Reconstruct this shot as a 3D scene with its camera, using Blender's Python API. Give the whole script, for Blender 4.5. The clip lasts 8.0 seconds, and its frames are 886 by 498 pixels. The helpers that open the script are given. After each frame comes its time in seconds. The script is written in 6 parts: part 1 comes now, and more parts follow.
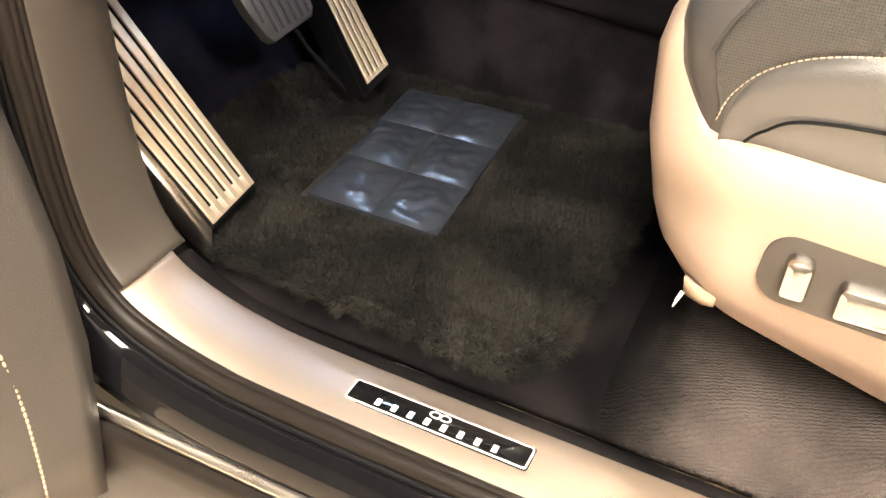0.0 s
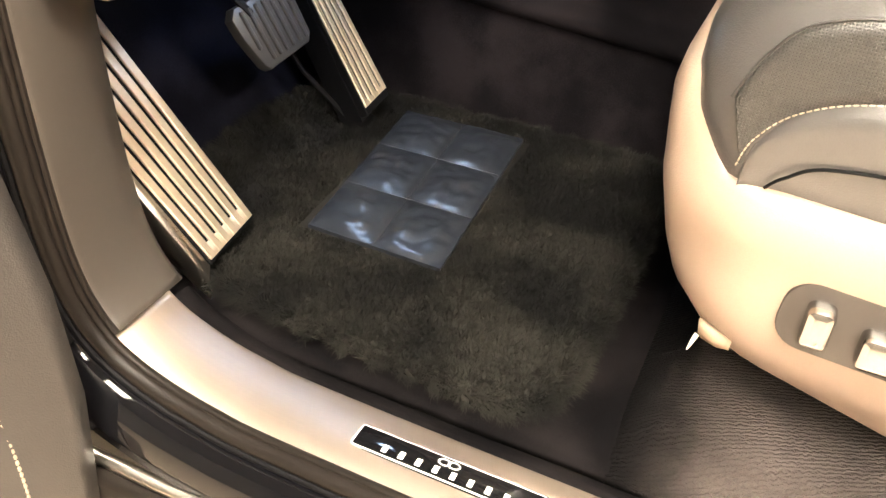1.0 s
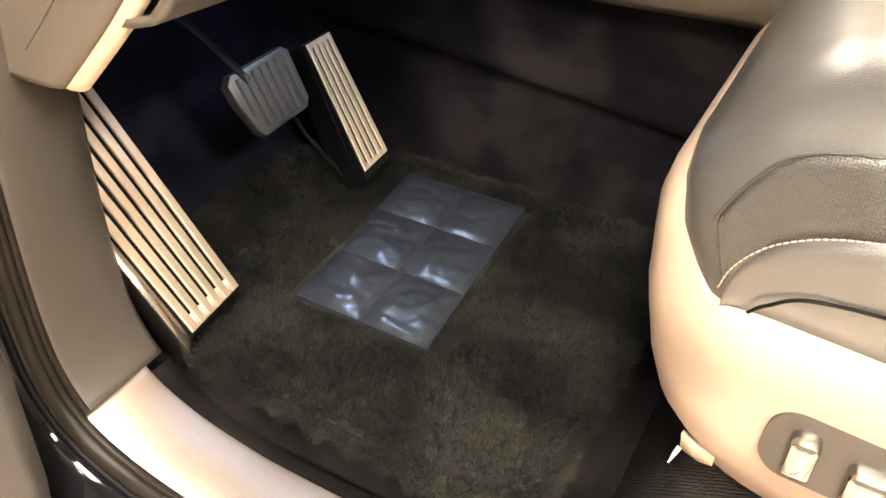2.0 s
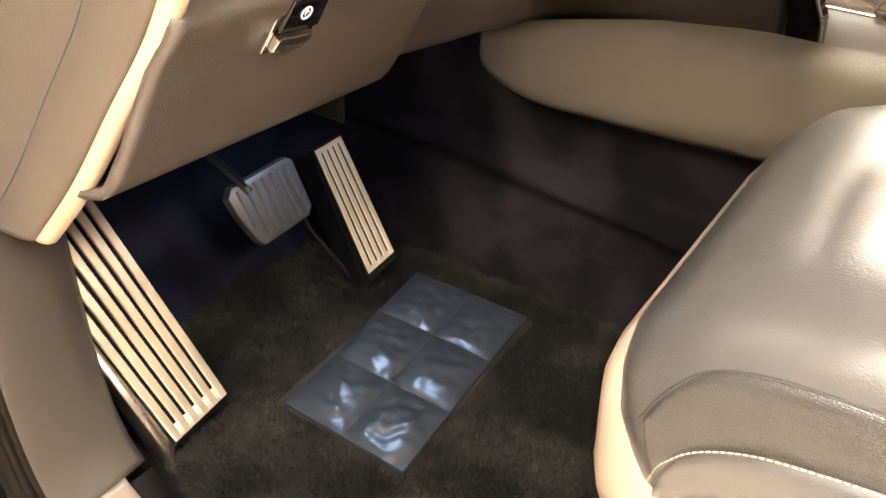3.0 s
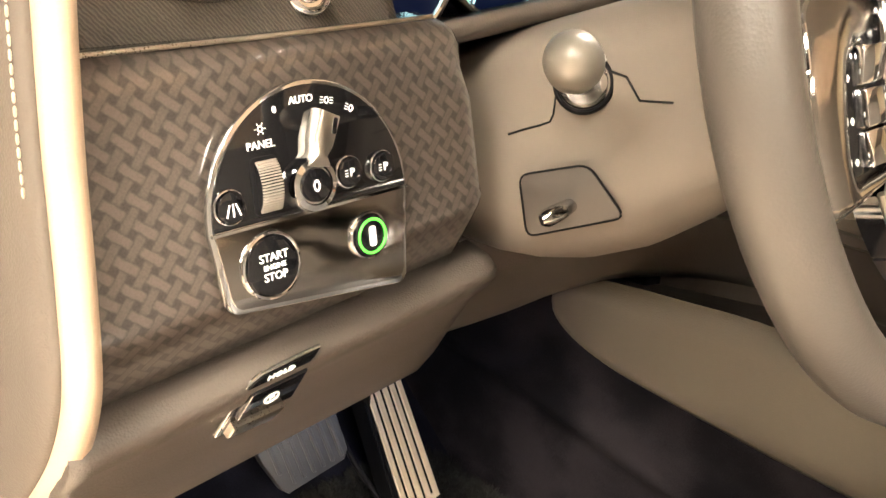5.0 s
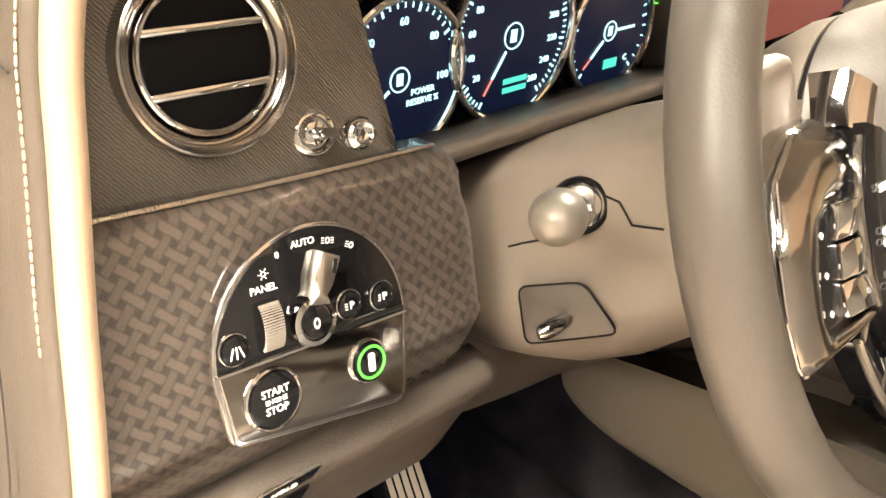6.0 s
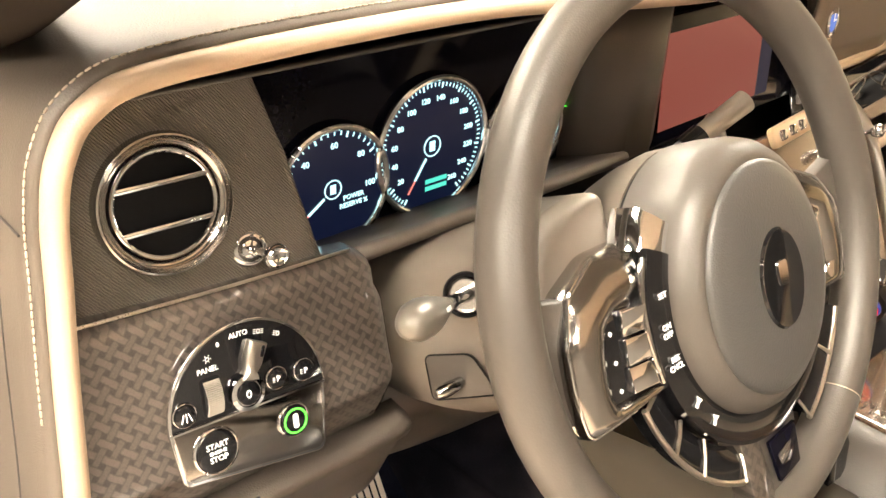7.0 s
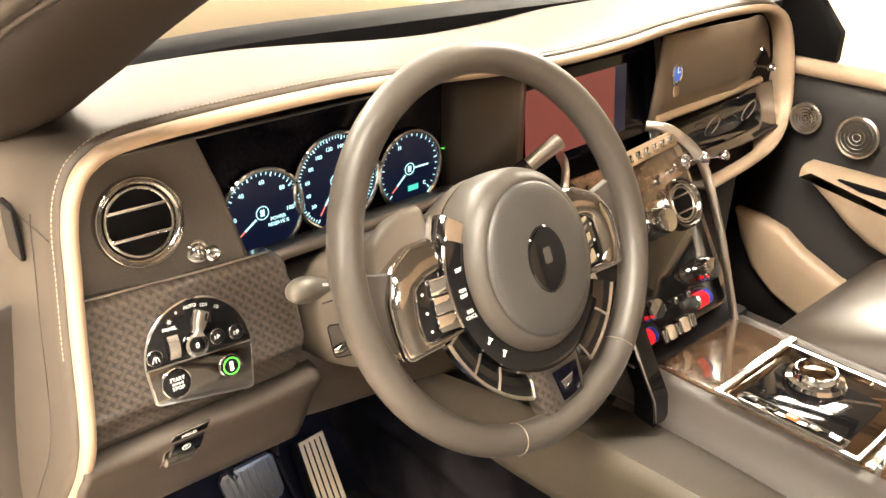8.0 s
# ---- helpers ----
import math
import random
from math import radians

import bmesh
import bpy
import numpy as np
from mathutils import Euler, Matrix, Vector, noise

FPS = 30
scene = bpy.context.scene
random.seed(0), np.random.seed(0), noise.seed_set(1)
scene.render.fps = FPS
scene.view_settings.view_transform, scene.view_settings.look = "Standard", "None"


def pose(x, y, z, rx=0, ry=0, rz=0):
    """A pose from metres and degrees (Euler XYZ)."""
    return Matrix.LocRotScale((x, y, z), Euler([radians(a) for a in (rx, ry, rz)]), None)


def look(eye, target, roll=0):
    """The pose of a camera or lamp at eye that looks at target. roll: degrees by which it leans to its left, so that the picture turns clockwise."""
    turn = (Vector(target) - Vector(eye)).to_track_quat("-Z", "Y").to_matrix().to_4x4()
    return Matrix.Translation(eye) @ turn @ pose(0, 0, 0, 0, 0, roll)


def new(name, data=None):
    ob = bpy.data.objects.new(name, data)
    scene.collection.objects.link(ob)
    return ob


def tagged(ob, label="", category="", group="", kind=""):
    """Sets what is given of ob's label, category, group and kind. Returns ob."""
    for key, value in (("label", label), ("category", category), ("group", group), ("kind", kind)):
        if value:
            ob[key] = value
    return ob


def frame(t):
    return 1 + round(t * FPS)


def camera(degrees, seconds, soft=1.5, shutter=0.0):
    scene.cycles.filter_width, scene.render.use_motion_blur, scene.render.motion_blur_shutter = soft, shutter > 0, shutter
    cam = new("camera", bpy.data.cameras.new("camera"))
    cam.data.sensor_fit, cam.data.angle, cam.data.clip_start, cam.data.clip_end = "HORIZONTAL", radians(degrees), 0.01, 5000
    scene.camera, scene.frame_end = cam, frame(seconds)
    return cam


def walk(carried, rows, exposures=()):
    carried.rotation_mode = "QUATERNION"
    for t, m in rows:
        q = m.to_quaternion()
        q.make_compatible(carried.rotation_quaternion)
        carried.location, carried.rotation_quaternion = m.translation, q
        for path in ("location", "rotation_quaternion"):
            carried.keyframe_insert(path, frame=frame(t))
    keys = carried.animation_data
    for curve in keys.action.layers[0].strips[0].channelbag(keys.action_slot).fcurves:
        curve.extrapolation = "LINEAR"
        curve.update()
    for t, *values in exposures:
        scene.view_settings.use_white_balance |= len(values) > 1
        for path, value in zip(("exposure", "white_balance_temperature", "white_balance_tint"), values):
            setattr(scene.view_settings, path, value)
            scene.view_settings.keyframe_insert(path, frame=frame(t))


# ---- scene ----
cam = camera(54.0, 8.0)
PATH = [
    (0, (-0.87, -0.437, 0.48), (0.621, 0.21, -0.685), 4.0),
    (0.5, (-0.862, -0.415, 0.49), (0.635, 0.201, -0.684), 4.1),
    (1, (-0.843, -0.405, 0.497), (0.656, 0.213, -0.673), 4.2),
    (1.5, (-0.813, -0.402, 0.512), (0.686, 0.239, -0.646), 4.7),
    (3, (-0.689, -0.465, 0.63), (0.725, 0.402, -0.487), 4.0),
    (3.5, (-0.629, -0.471, 0.687), (0.728, 0.51, -0.406), 2.8),
    (4, (-0.576, -0.446, 0.716), (0.75, 0.618, -0.337), 2.8),
    (4.5, (-0.523, -0.423, 0.725), (0.774, 0.706, -0.297), 3.4),
    (4.7, (-0.504, -0.411, 0.735), (0.777, 0.734, -0.288), 4.1),
    (5.8, (-0.482, -0.409, 0.801), (0.761, 0.806, -0.188), 4.1),
    (6, (-0.475, -0.411, 0.815), (0.757, 0.817, -0.172), 3.9),
    (6.5, (-0.471, -0.442, 0.864), (0.743, 0.816, -0.108), 3.3),
    (7, (-0.488, -0.538, 0.934), (0.71, 0.744, -0.025), 2.7),
    (7.5, (-0.528, -0.674, 1.009), (0.672, 0.626, 0.077), 1.9),
    (8, (-0.585, -0.839, 1.046), (0.621, 0.489, 0.164), 0.5),
]
walk(cam, [(t, look(eye, target, roll)) for t, eye, target, roll in PATH], exposures=[(0.0, 0.20), (1.0, 0.24), (2.0, 0.27), (3.3, 0.29), (4.0, 0.38), (5.0, 0.36), (5.8, 0.36), (6.5, 0.36), (7.3, 0.26), (8.0, 0.18)])

# ---- world and light: a showroom lit by warm ceiling panels ----
world = bpy.data.worlds.new("world")
world.use_nodes = True
scene.world = world
world.node_tree.nodes["Background"].inputs[0].default_value = (1.0, 0.92, 0.82, 1)
world.node_tree.nodes["Background"].inputs[1].default_value = 0.03

WARM = (1.0, 0.885, 0.715)

# ---- small builders ----
V = Vector


def thing(name, at, label, category, group="", kind=""):
    ob = new(name)
    ob.empty_display_size = 0.02
    ob.location = at
    return tagged(ob, label, category, group, kind)


def mesh_of(bm, mat, smooth=35):
    me = bpy.data.meshes.new("mesh")
    bmesh.ops.recalc_face_normals(bm, faces=bm.faces)
    bm.to_mesh(me)
    bm.free()
    if mat:
        me.materials.append(mat)
    if smooth:
        me.polygons.foreach_set("use_smooth", [True] * len(me.polygons))
        me.set_sharp_from_angle(angle=radians(smooth))
    return me


def base_of(ob):
    m = Matrix.Identity(4)
    while ob:
        m = Matrix.Translation(ob.location) @ m if ob.type == "EMPTY" else m
        ob = ob.parent
    return m


def part(name, bm, mat, parent=None, label="", smooth=35, solid=0.0, offset=-1.0):
    ob = new(name, mesh_of(bm, mat, smooth) if isinstance(bm, bmesh.types.BMesh) else bm)
    if parent is not None:
        ob.parent = parent
        ob.matrix_parent_inverse = base_of(parent).inverted() if parent.type == "EMPTY" else Matrix.Identity(4)
    if solid:
        mod = ob.modifiers.new("thickness", "SOLIDIFY")
        mod.thickness, mod.offset = solid, offset
    if label:
        ob["label"] = label
    return ob


def frame_m(origin, right, up):
    r = V(right).normalized()
    n = r.cross(V(up)).normalized()
    u = n.cross(r)
    return Matrix.Translation(origin) @ Matrix((r, u, n)).transposed().to_4x4()


def nb():
    return bmesh.new()


def loft(rings, closed=True, caps=True, bm=None):
    bm = bm or nb()
    vs = [[bm.verts.new(p) for p in ring] for ring in rings]
    n = len(rings[0])
    for a, b in zip(vs, vs[1:]):
        for k in range(n if closed else n - 1):
            bm.faces.new((a[k], a[(k + 1) % n], b[(k + 1) % n], b[k]))
    if caps and closed:
        bm.faces.new(vs[0][::-1])
        bm.faces.new(vs[-1])
    return bm


def box(size, m=None, bevel=0.0, seg=2, bm=None):
    part_bm = nb()
    bmesh.ops.create_cube(part_bm, size=1.0)
    for v in part_bm.verts:
        v.co = V((v.co.x * size[0], v.co.y * size[1], v.co.z * size[2]))
    if bevel:
        bmesh.ops.bevel(part_bm, geom=list(part_bm.edges), offset=bevel, segments=seg, affect="EDGES", profile=0.5)
    return merge(part_bm, m, bm)


def merge(src, m=None, bm=None):
    if m is not None:
        bmesh.ops.transform(src, matrix=m, verts=src.verts)
    if bm is None:
        return src
    table = {v: bm.verts.new(v.co) for v in src.verts}
    for f in src.faces:
        bm.faces.new([table[v] for v in f.verts])
    src.free()
    return bm


def lathe(profile, m=None, seg=32, sx=1.0, sy=1.0, bm=None, closed=False):
    """Turns (radius, height) pairs round the local z axis."""
    rings = [[V((r * math.cos(a) * sx, r * math.sin(a) * sy, h)) for a in (2 * math.pi * k / seg for k in range(seg))] for r, h in profile]
    if closed:
        rings.append(rings[0])
    src = loft(rings, True, not closed)
    if closed:
        bmesh.ops.remove_doubles(src, verts=src.verts, dist=1e-6)
    return merge(src, m, bm)


def ring(r, tube, m=None, seg=48, tseg=10, sx=1.0, sy=1.0, bm=None, flat=1.0):
    prof = [(r + tube * math.cos(a), tube * flat * math.sin(a)) for a in (2 * math.pi * k / tseg for k in range(tseg))]
    return lathe(prof, m, seg, sx, sy, bm, closed=True)


def smooth_path(points, steps=8, closed=False):
    pts = [V(p) for p in points]
    n, out = len(pts), []
    for i in range(n if closed else n - 1):
        p1, p2 = pts[i], pts[(i + 1) % n]
        p0 = pts[(i - 1) % n] if closed or i else p1
        p3 = pts[(i + 2) % n] if closed or i + 2 < n else p2
        for k in range(steps):
            t = k / steps
            out.append(0.5 * ((2 * p1) + (p2 - p0) * t + (2 * p0 - 5 * p1 + 4 * p2 - p3) * t * t + (3 * p1 - p0 - 3 * p2 + p3) * t ** 3))
    if not closed:
        out.append(pts[-1])
    return out


def tube(points, r, seg=10, closed=False, bm=None, flat=1.0, up=(0, 0, 1)):
    """A round bar along the points; r is a number or one for each point."""
    n = len(points)
    rings = []
    for i, p in enumerate(points):
        a = points[(i - 1) % n] if closed or i else p
        b = points[(i + 1) % n] if closed or i < n - 1 else p
        d = (V(b) - V(a)).normalized()
        s = d.cross(V(up))
        s = s.normalized() if s.length > 1e-4 else d.orthogonal().normalized()
        t = s.cross(d)
        rr = r[i] if isinstance(r, (list, tuple)) else r
        rings.append([V(p) + s * rr * math.cos(w) + t * rr * flat * math.sin(w) for w in (2 * math.pi * k / seg for k in range(seg))])
    if closed:
        src = loft(rings + [rings[0]], True, False)
        bmesh.ops.remove_doubles(src, verts=src.verts, dist=1e-6)
        return merge(src, None, bm)
    return loft(rings, True, True, bm)


def rrect(w, h, r, seg=6):
    out = []
    for cx, cy, a0 in ((w / 2 - r, h / 2 - r, 0), (-w / 2 + r, h / 2 - r, 90), (-w / 2 + r, -h / 2 + r, 180), (w / 2 - r, -h / 2 + r, 270)):
        for k in range(seg + 1):
            a = radians(a0 + 90 * k / seg)
            out.append((cx + r * math.cos(a), cy + r * math.sin(a)))
    return out


def prism(outline, depth, m=None, bevel=0.0, bm=None, inset=None):
    """A plate with that outline in the local x, y plane, from z = 0 to depth, its front edge rounded."""
    c = V((sum(p[0] for p in outline) / len(outline), sum(p[1] for p in outline) / len(outline)))

    def shrunk(d):
        res, n = [], len(outline)
        for i, p in enumerate(outline):
            a, b = V(outline[i - 1]), V(outline[(i + 1) % n])
            t = (b - a).normalized()
            nrm = V((t.y, -t.x))
            if (V(p) - c).dot(nrm) < 0:
                nrm = -nrm
            q = V(p) - nrm * d
            res.append(q)
        return res

    levels = [(0, 0), (depth - bevel, 0)]
    if bevel:
        levels += [(depth - bevel * 0.3, bevel * 0.3), (depth, bevel)]
    src = loft([[V((q[0], q[1], z)) for q in shrunk(d)] for z, d in levels])
    return merge(src, m, bm)


def text(body, size, m, depth=0.0004, align="CENTER"):
    cu = bpy.data.curves.new("text", "FONT")
    cu.body, cu.size, cu.extrude, cu.align_x, cu.align_y = body, size, depth, align, "CENTER"
    cu.resolution_u = 3
    ob = bpy.data.objects.new("text", cu)
    me = bpy.data.meshes.new_from_object(ob)
    bpy.data.objects.remove(ob)
    me.transform(m)
    return me


def writing(name, body, size, m, mat, parent, label=""):
    me = text(body, size, m)
    me.materials.clear()
    me.materials.append(mat)
    return part(name, me, mat, parent, label)


def grid(rows, bm=None):
    return loft(rows, closed=False, caps=False, bm=bm)


def filleted(pts, r, n=5):
    """An outline with its corners rounded."""
    out = []
    for k, p in enumerate(pts):
        a, b, c = V((*pts[k - 1], 0)), V((*p, 0)), V((*pts[(k + 1) % len(pts)], 0))
        d = min(r, (a - b).length * 0.45, (c - b).length * 0.45)
        p0, p1 = b + (a - b).normalized() * d, b + (c - b).normalized() * d
        for q in range(n):
            f = q / (n - 1)
            e = p0.lerp(b, f).lerp(b.lerp(p1, f), f)
            out.append((e.x, e.y))
    return out

# ---- materials ----


def material(name, base, rough=0.5, metal=0.0, vary=0.12, scale=9.0, fine=400.0, bump=0.0, coat=0.0, tint=None, aniso=None, spec=0.5, sheen=0.0, stretch=None):
    """A surface with mottling at a large and a fine scale, fine relief, and gloss that varies with both."""
    mat = bpy.data.materials.new(name)
    mat.use_nodes = True
    nt = mat.node_tree
    n, l = nt.nodes, nt.links
    b = n["Principled BSDF"]
    b.inputs["Metallic"].default_value = metal
    b.inputs["Coat Weight"].default_value = coat
    b.inputs["Coat Roughness"].default_value = 0.06
    b.inputs["Specular IOR Level"].default_value = spec
    b.inputs["Sheen Weight"].default_value = sheen
    co = n.new("ShaderNodeTexCoord")
    mp = n.new("ShaderNodeMapping")
    l.new(co.outputs["Object"], mp.inputs[0])
    if stretch:
        mp.inputs["Scale"].default_value = stretch
    big, small = n.new("ShaderNodeTexNoise"), n.new("ShaderNodeTexNoise")
    for node, sc in ((big, scale), (small, fine)):
        node.inputs["Scale"].default_value = sc
        node.inputs["Detail"].default_value = 4
        l.new(mp.outputs[0], node.inputs["Vector"])
    mix = n.new("ShaderNodeMix")
    mix.data_type = "FLOAT"
    mix.inputs[0].default_value = 0.45
    l.new(big.outputs["Fac"], mix.inputs[2])
    l.new(small.outputs["Fac"], mix.inputs[3])
    ramp = n.new("ShaderNodeValToRGB")
    other = tint or base
    lo = [max(0.0, c * (1 - vary)) for c in base]
    hi = [min(1.0, c * (1 + vary)) for c in other]
    ramp.color_ramp.elements[0].position, ramp.color_ramp.elements[1].position = 0.3, 0.7
    ramp.color_ramp.elements[0].color, ramp.color_ramp.elements[1].color = (*lo, 1), (*hi, 1)
    l.new(mix.outputs[0], ramp.inputs[0])
    l.new(ramp.outputs[0], b.inputs["Base Color"])
    rr = n.new("ShaderNodeMapRange")
    rr.inputs[3].default_value, rr.inputs[4].default_value = max(0.02, rough * 0.85), min(1, rough * 1.18)
    l.new(mix.outputs[0], rr.inputs[0])
    l.new(rr.outputs[0], b.inputs["Roughness"])
    if bump:
        bp = n.new("ShaderNodeBump")
        bp.inputs["Strength"].default_value = min(1.0, bump)
        bp.inputs["Distance"].default_value = 0.0006
        l.new(small.outputs["Fac"], bp.inputs["Height"])
        l.new(bp.outputs[0], b.inputs["Normal"])
    return mat


def nodes_of(mat):
    return mat.node_tree.nodes, mat.node_tree.links, mat.node_tree.nodes["Principled BSDF"]


def glow(name, color, strength, base=(0.02, 0.02, 0.02)):
    mat = material(name, base, 0.3, vary=0.05)
    b = mat.node_tree.nodes["Principled BSDF"]
    b.inputs["Emission Color"].default_value = (*color, 1)
    b.inputs["Emission Strength"].default_value = strength
    return mat


def leather(name, base, rough=0.42, pores=0.5, perforated=False):
    """Grained leather: cells of the hide, fine pores and soft mottling; perforated hide has rows of small holes."""
    mat = material(name, base, rough, vary=0.07, scale=7, fine=900, bump=0.15, spec=0.6)
    n, l, b = nodes_of(mat)
    co = n.new("ShaderNodeTexCoord")
    vor = n.new("ShaderNodeTexVoronoi")
    vor.inputs["Scale"].default_value = 700
    l.new(co.outputs["Object"], vor.inputs["Vector"])
    bp = n.new("ShaderNodeBump")
    bp.inputs["Strength"].default_value, bp.inputs["Distance"].default_value = pores, 0.0003
    l.new(vor.outputs["Distance"], bp.inputs["Height"])
    if perforated:
        hole = n.new("ShaderNodeTexVoronoi")
        hole.voronoi_dimensions = "2D"
        hole.inputs["Scale"].default_value = 480
        hole.inputs["Randomness"].default_value = 0.05
        sp, cb = n.new("ShaderNodeSeparateXYZ"), n.new("ShaderNodeCombineXYZ")
        l.new(co.outputs["Object"], sp.inputs[0])
        l.new(sp.outputs["Y"], cb.inputs[0])
        l.new(sp.outputs["Z"], cb.inputs[1])
        l.new(cb.outputs[0], hole.inputs["Vector"])
        st = n.new("ShaderNodeMapRange")
        st.inputs[1].default_value, st.inputs[2].default_value = 0.20, 0.34
        l.new(hole.outputs["Distance"], st.inputs[0])
        dark = n.new("ShaderNodeMix")
        dark.data_type = "RGBA"
        dark.inputs[6].default_value = (*[c * 0.4 for c in base], 1)
        src = b.inputs["Base Color"].links[0].from_socket
        l.new(st.outputs[0], dark.inputs[0])
        l.new(src, dark.inputs[7])
        l.new(dark.outputs[2], b.inputs["Base Color"])
        bp2 = n.new("ShaderNodeBump")
        bp2.inputs["Strength"].default_value, bp2.inputs["Distance"].default_value = 0.8, 0.0008
        l.new(st.outputs[0], bp2.inputs["Height"])
        l.new(bp.outputs[0], bp2.inputs["Normal"])
        bp = bp2
    l.new(bp.outputs[0], b.inputs["Normal"])
    return mat


LEATHER = leather("taupe_leather", (0.070, 0.057, 0.048))
LEATHER_SEAT = leather("grey_seat_leather", (0.0720, 0.0683, 0.0680), 0.30)
for key_, val_ in (("Coat Weight", 0.35), ("Coat Roughness", 0.28)):
    LEATHER_SEAT.node_tree.nodes["Principled BSDF"].inputs[key_].default_value = val_
LEATHER_PERF = leather("perforated_grey_leather", (0.044, 0.043, 0.041), 0.36, perforated=True)
LEATHER_TOP = leather("dash_top_leather", (0.080, 0.065, 0.053), 0.52)
LEATHER_DARK = leather("dark_grey_leather", (0.032, 0.030, 0.030), 0.5)
LEATHER_RIM = leather("wheel_rim_leather", (0.066, 0.057, 0.050), 0.44, 0.25)
CREAM = leather("cream_leather", (0.46, 0.345, 0.245), 0.42, 0.25)
CREAM_SEAT = leather("cream_seat_leather", (0.385, 0.294, 0.234), 0.42, 0.25)
COLUMN_PLASTIC = material("pale_taupe_column_plastic", (0.130, 0.109, 0.090), 0.46, vary=0.05, fine=1500, bump=0.2)
PANEL_BEIGE = leather("olive_beige_leather", (0.066, 0.053, 0.036), 0.5)
PLASTIC = material("taupe_soft_plastic", (0.054, 0.046, 0.040), 0.42, vary=0.05, fine=1500, bump=0.25)
BROWN_TRIM = material("bronze_satin_trim", (0.34, 0.24, 0.15), 0.38, vary=0.08, fine=700, bump=0.1, coat=0.2)
RUBBER = material("door_seal_rubber", (0.014, 0.0115, 0.010), 0.36, vary=0.15, scale=14, fine=600, bump=0.15, spec=0.12)
BLACK_PAINT = material("black_car_paint", (0.004, 0.004, 0.005), 0.12, vary=0.05, coat=0.8, spec=0.0)
GLOSS_BLACK = material("gloss_black_plastic", (0.006, 0.006, 0.007), 0.06, vary=0.1, coat=0.4)
BLACK_MATT = material("matt_black_plastic", (0.0036, 0.0036, 0.0044), 0.6, vary=0.2, bump=0.2, spec=0.12)
RUBBER_PEDAL = material("pedal_rubber", (0.040, 0.041, 0.044), 0.40, vary=0.2, scale=40, fine=900, bump=0.3)
CHROME = material("chrome", (0.78, 0.79, 0.81), 0.06, 1.0, vary=0.03, scale=20)
SATIN = material("satin_metal", (0.62, 0.58, 0.53), 0.28, 1.0, vary=0.05, fine=900, bump=0.05)
ALU = material("brushed_aluminium", (0.74, 0.62, 0.52), 0.40, 0.95, vary=0.03, scale=20, fine=160, bump=0.025, stretch=(24, 1, 1))
ALU_PEDAL = material("pedal_aluminium", (0.78, 0.65, 0.51), 0.40, 0.8, vary=0.04, scale=30, fine=300, bump=0.05)
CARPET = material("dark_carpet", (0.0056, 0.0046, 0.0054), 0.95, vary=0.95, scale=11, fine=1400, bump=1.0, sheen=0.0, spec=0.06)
# copy of the carpet with the footwell's blue-black shade in its colour
CARPET_SHADED = material("shaded_toe_carpet", (0.0056, 0.0050, 0.0058), 0.95, vary=0.6, scale=9, fine=1200, bump=1.0, sheen=0.0, spec=0.06)
# black hide; the blue of its highlights is mixed into the base colour
QUILT = leather("blue_cast_quilted_leather", (0.016, 0.019, 0.026), 0.30, 0.2)
QUILT.node_tree.nodes["Principled BSDF"].inputs["Coat Weight"].default_value = 0.7
QUILT.node_tree.nodes["Principled BSDF"].inputs["Coat Roughness"].default_value = 0.24
SCREEN = material("dark_display_glass", (0.003, 0.003, 0.007), 0.08, vary=0.2, spec=0.14)
# every white mark, printed ones too, is given a slight glow
WHITE_GLOW = glow("white_marking_glow", (1.0, 0.95, 0.88), 0.32, (0.8, 0.8, 0.78))
CYAN = glow("cyan_dial_marking", (0.55, 0.95, 1.0), 1.6)
DIAL_BLUE = glow("dial_face", (0.02, 0.04, 0.15), 0.13, (0.004, 0.005, 0.014))
NEEDLE_RED = glow("needle_tip", (1.0, 0.25, 0.2), 1.2)
GREEN = glow("green_lit_ring", (0.12, 1.0, 0.06), 2.2)
# the red wheel mark is given a glow of its own
RED_KNOB = glow("red_temperature_mark_glow", (1.0, 0.02, 0.03), 0.7, (0.6, 0.01, 0.02))
BLUE_KNOB = material("blue_temperature_mark", (0.03, 0.06, 0.5), 0.3)
THREAD = material("cream_thread", (0.44, 0.37, 0.29), 0.7, vary=0.1, fine=2000, bump=0.3)
CREAM_TRIM = material("ivory_trim", (0.75, 0.66, 0.54), 0.4, vary=0.04)
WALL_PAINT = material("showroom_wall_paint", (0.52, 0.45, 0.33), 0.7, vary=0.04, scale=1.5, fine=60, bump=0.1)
# unseen south and west walls, darkened to lower fill light and reflections
WALL_DARK = material("darkened_unseen_wall", (0.15, 0.14, 0.13), 0.7, vary=0.06, scale=1.5, fine=60, bump=0.1)
# unseen ceiling, darkened to cut bounce light and deepen reflections
CEILING_DARKENED = material("darkened_ceiling", (0.09, 0.085, 0.08), 0.8, vary=0.04, scale=1.5, fine=60)
FLOOR_TILE = material("polished_peach_floor", (0.66, 0.54, 0.43), 0.18, vary=0.06, scale=1.8, fine=30)
LAMP = glow("lamp_diffuser", WARM, 92.0, (0.8, 0.8, 0.8))
HEADLINER = material("headliner_cloth", (0.50, 0.43, 0.36), 0.9, vary=0.05, fine=900, bump=0.3)

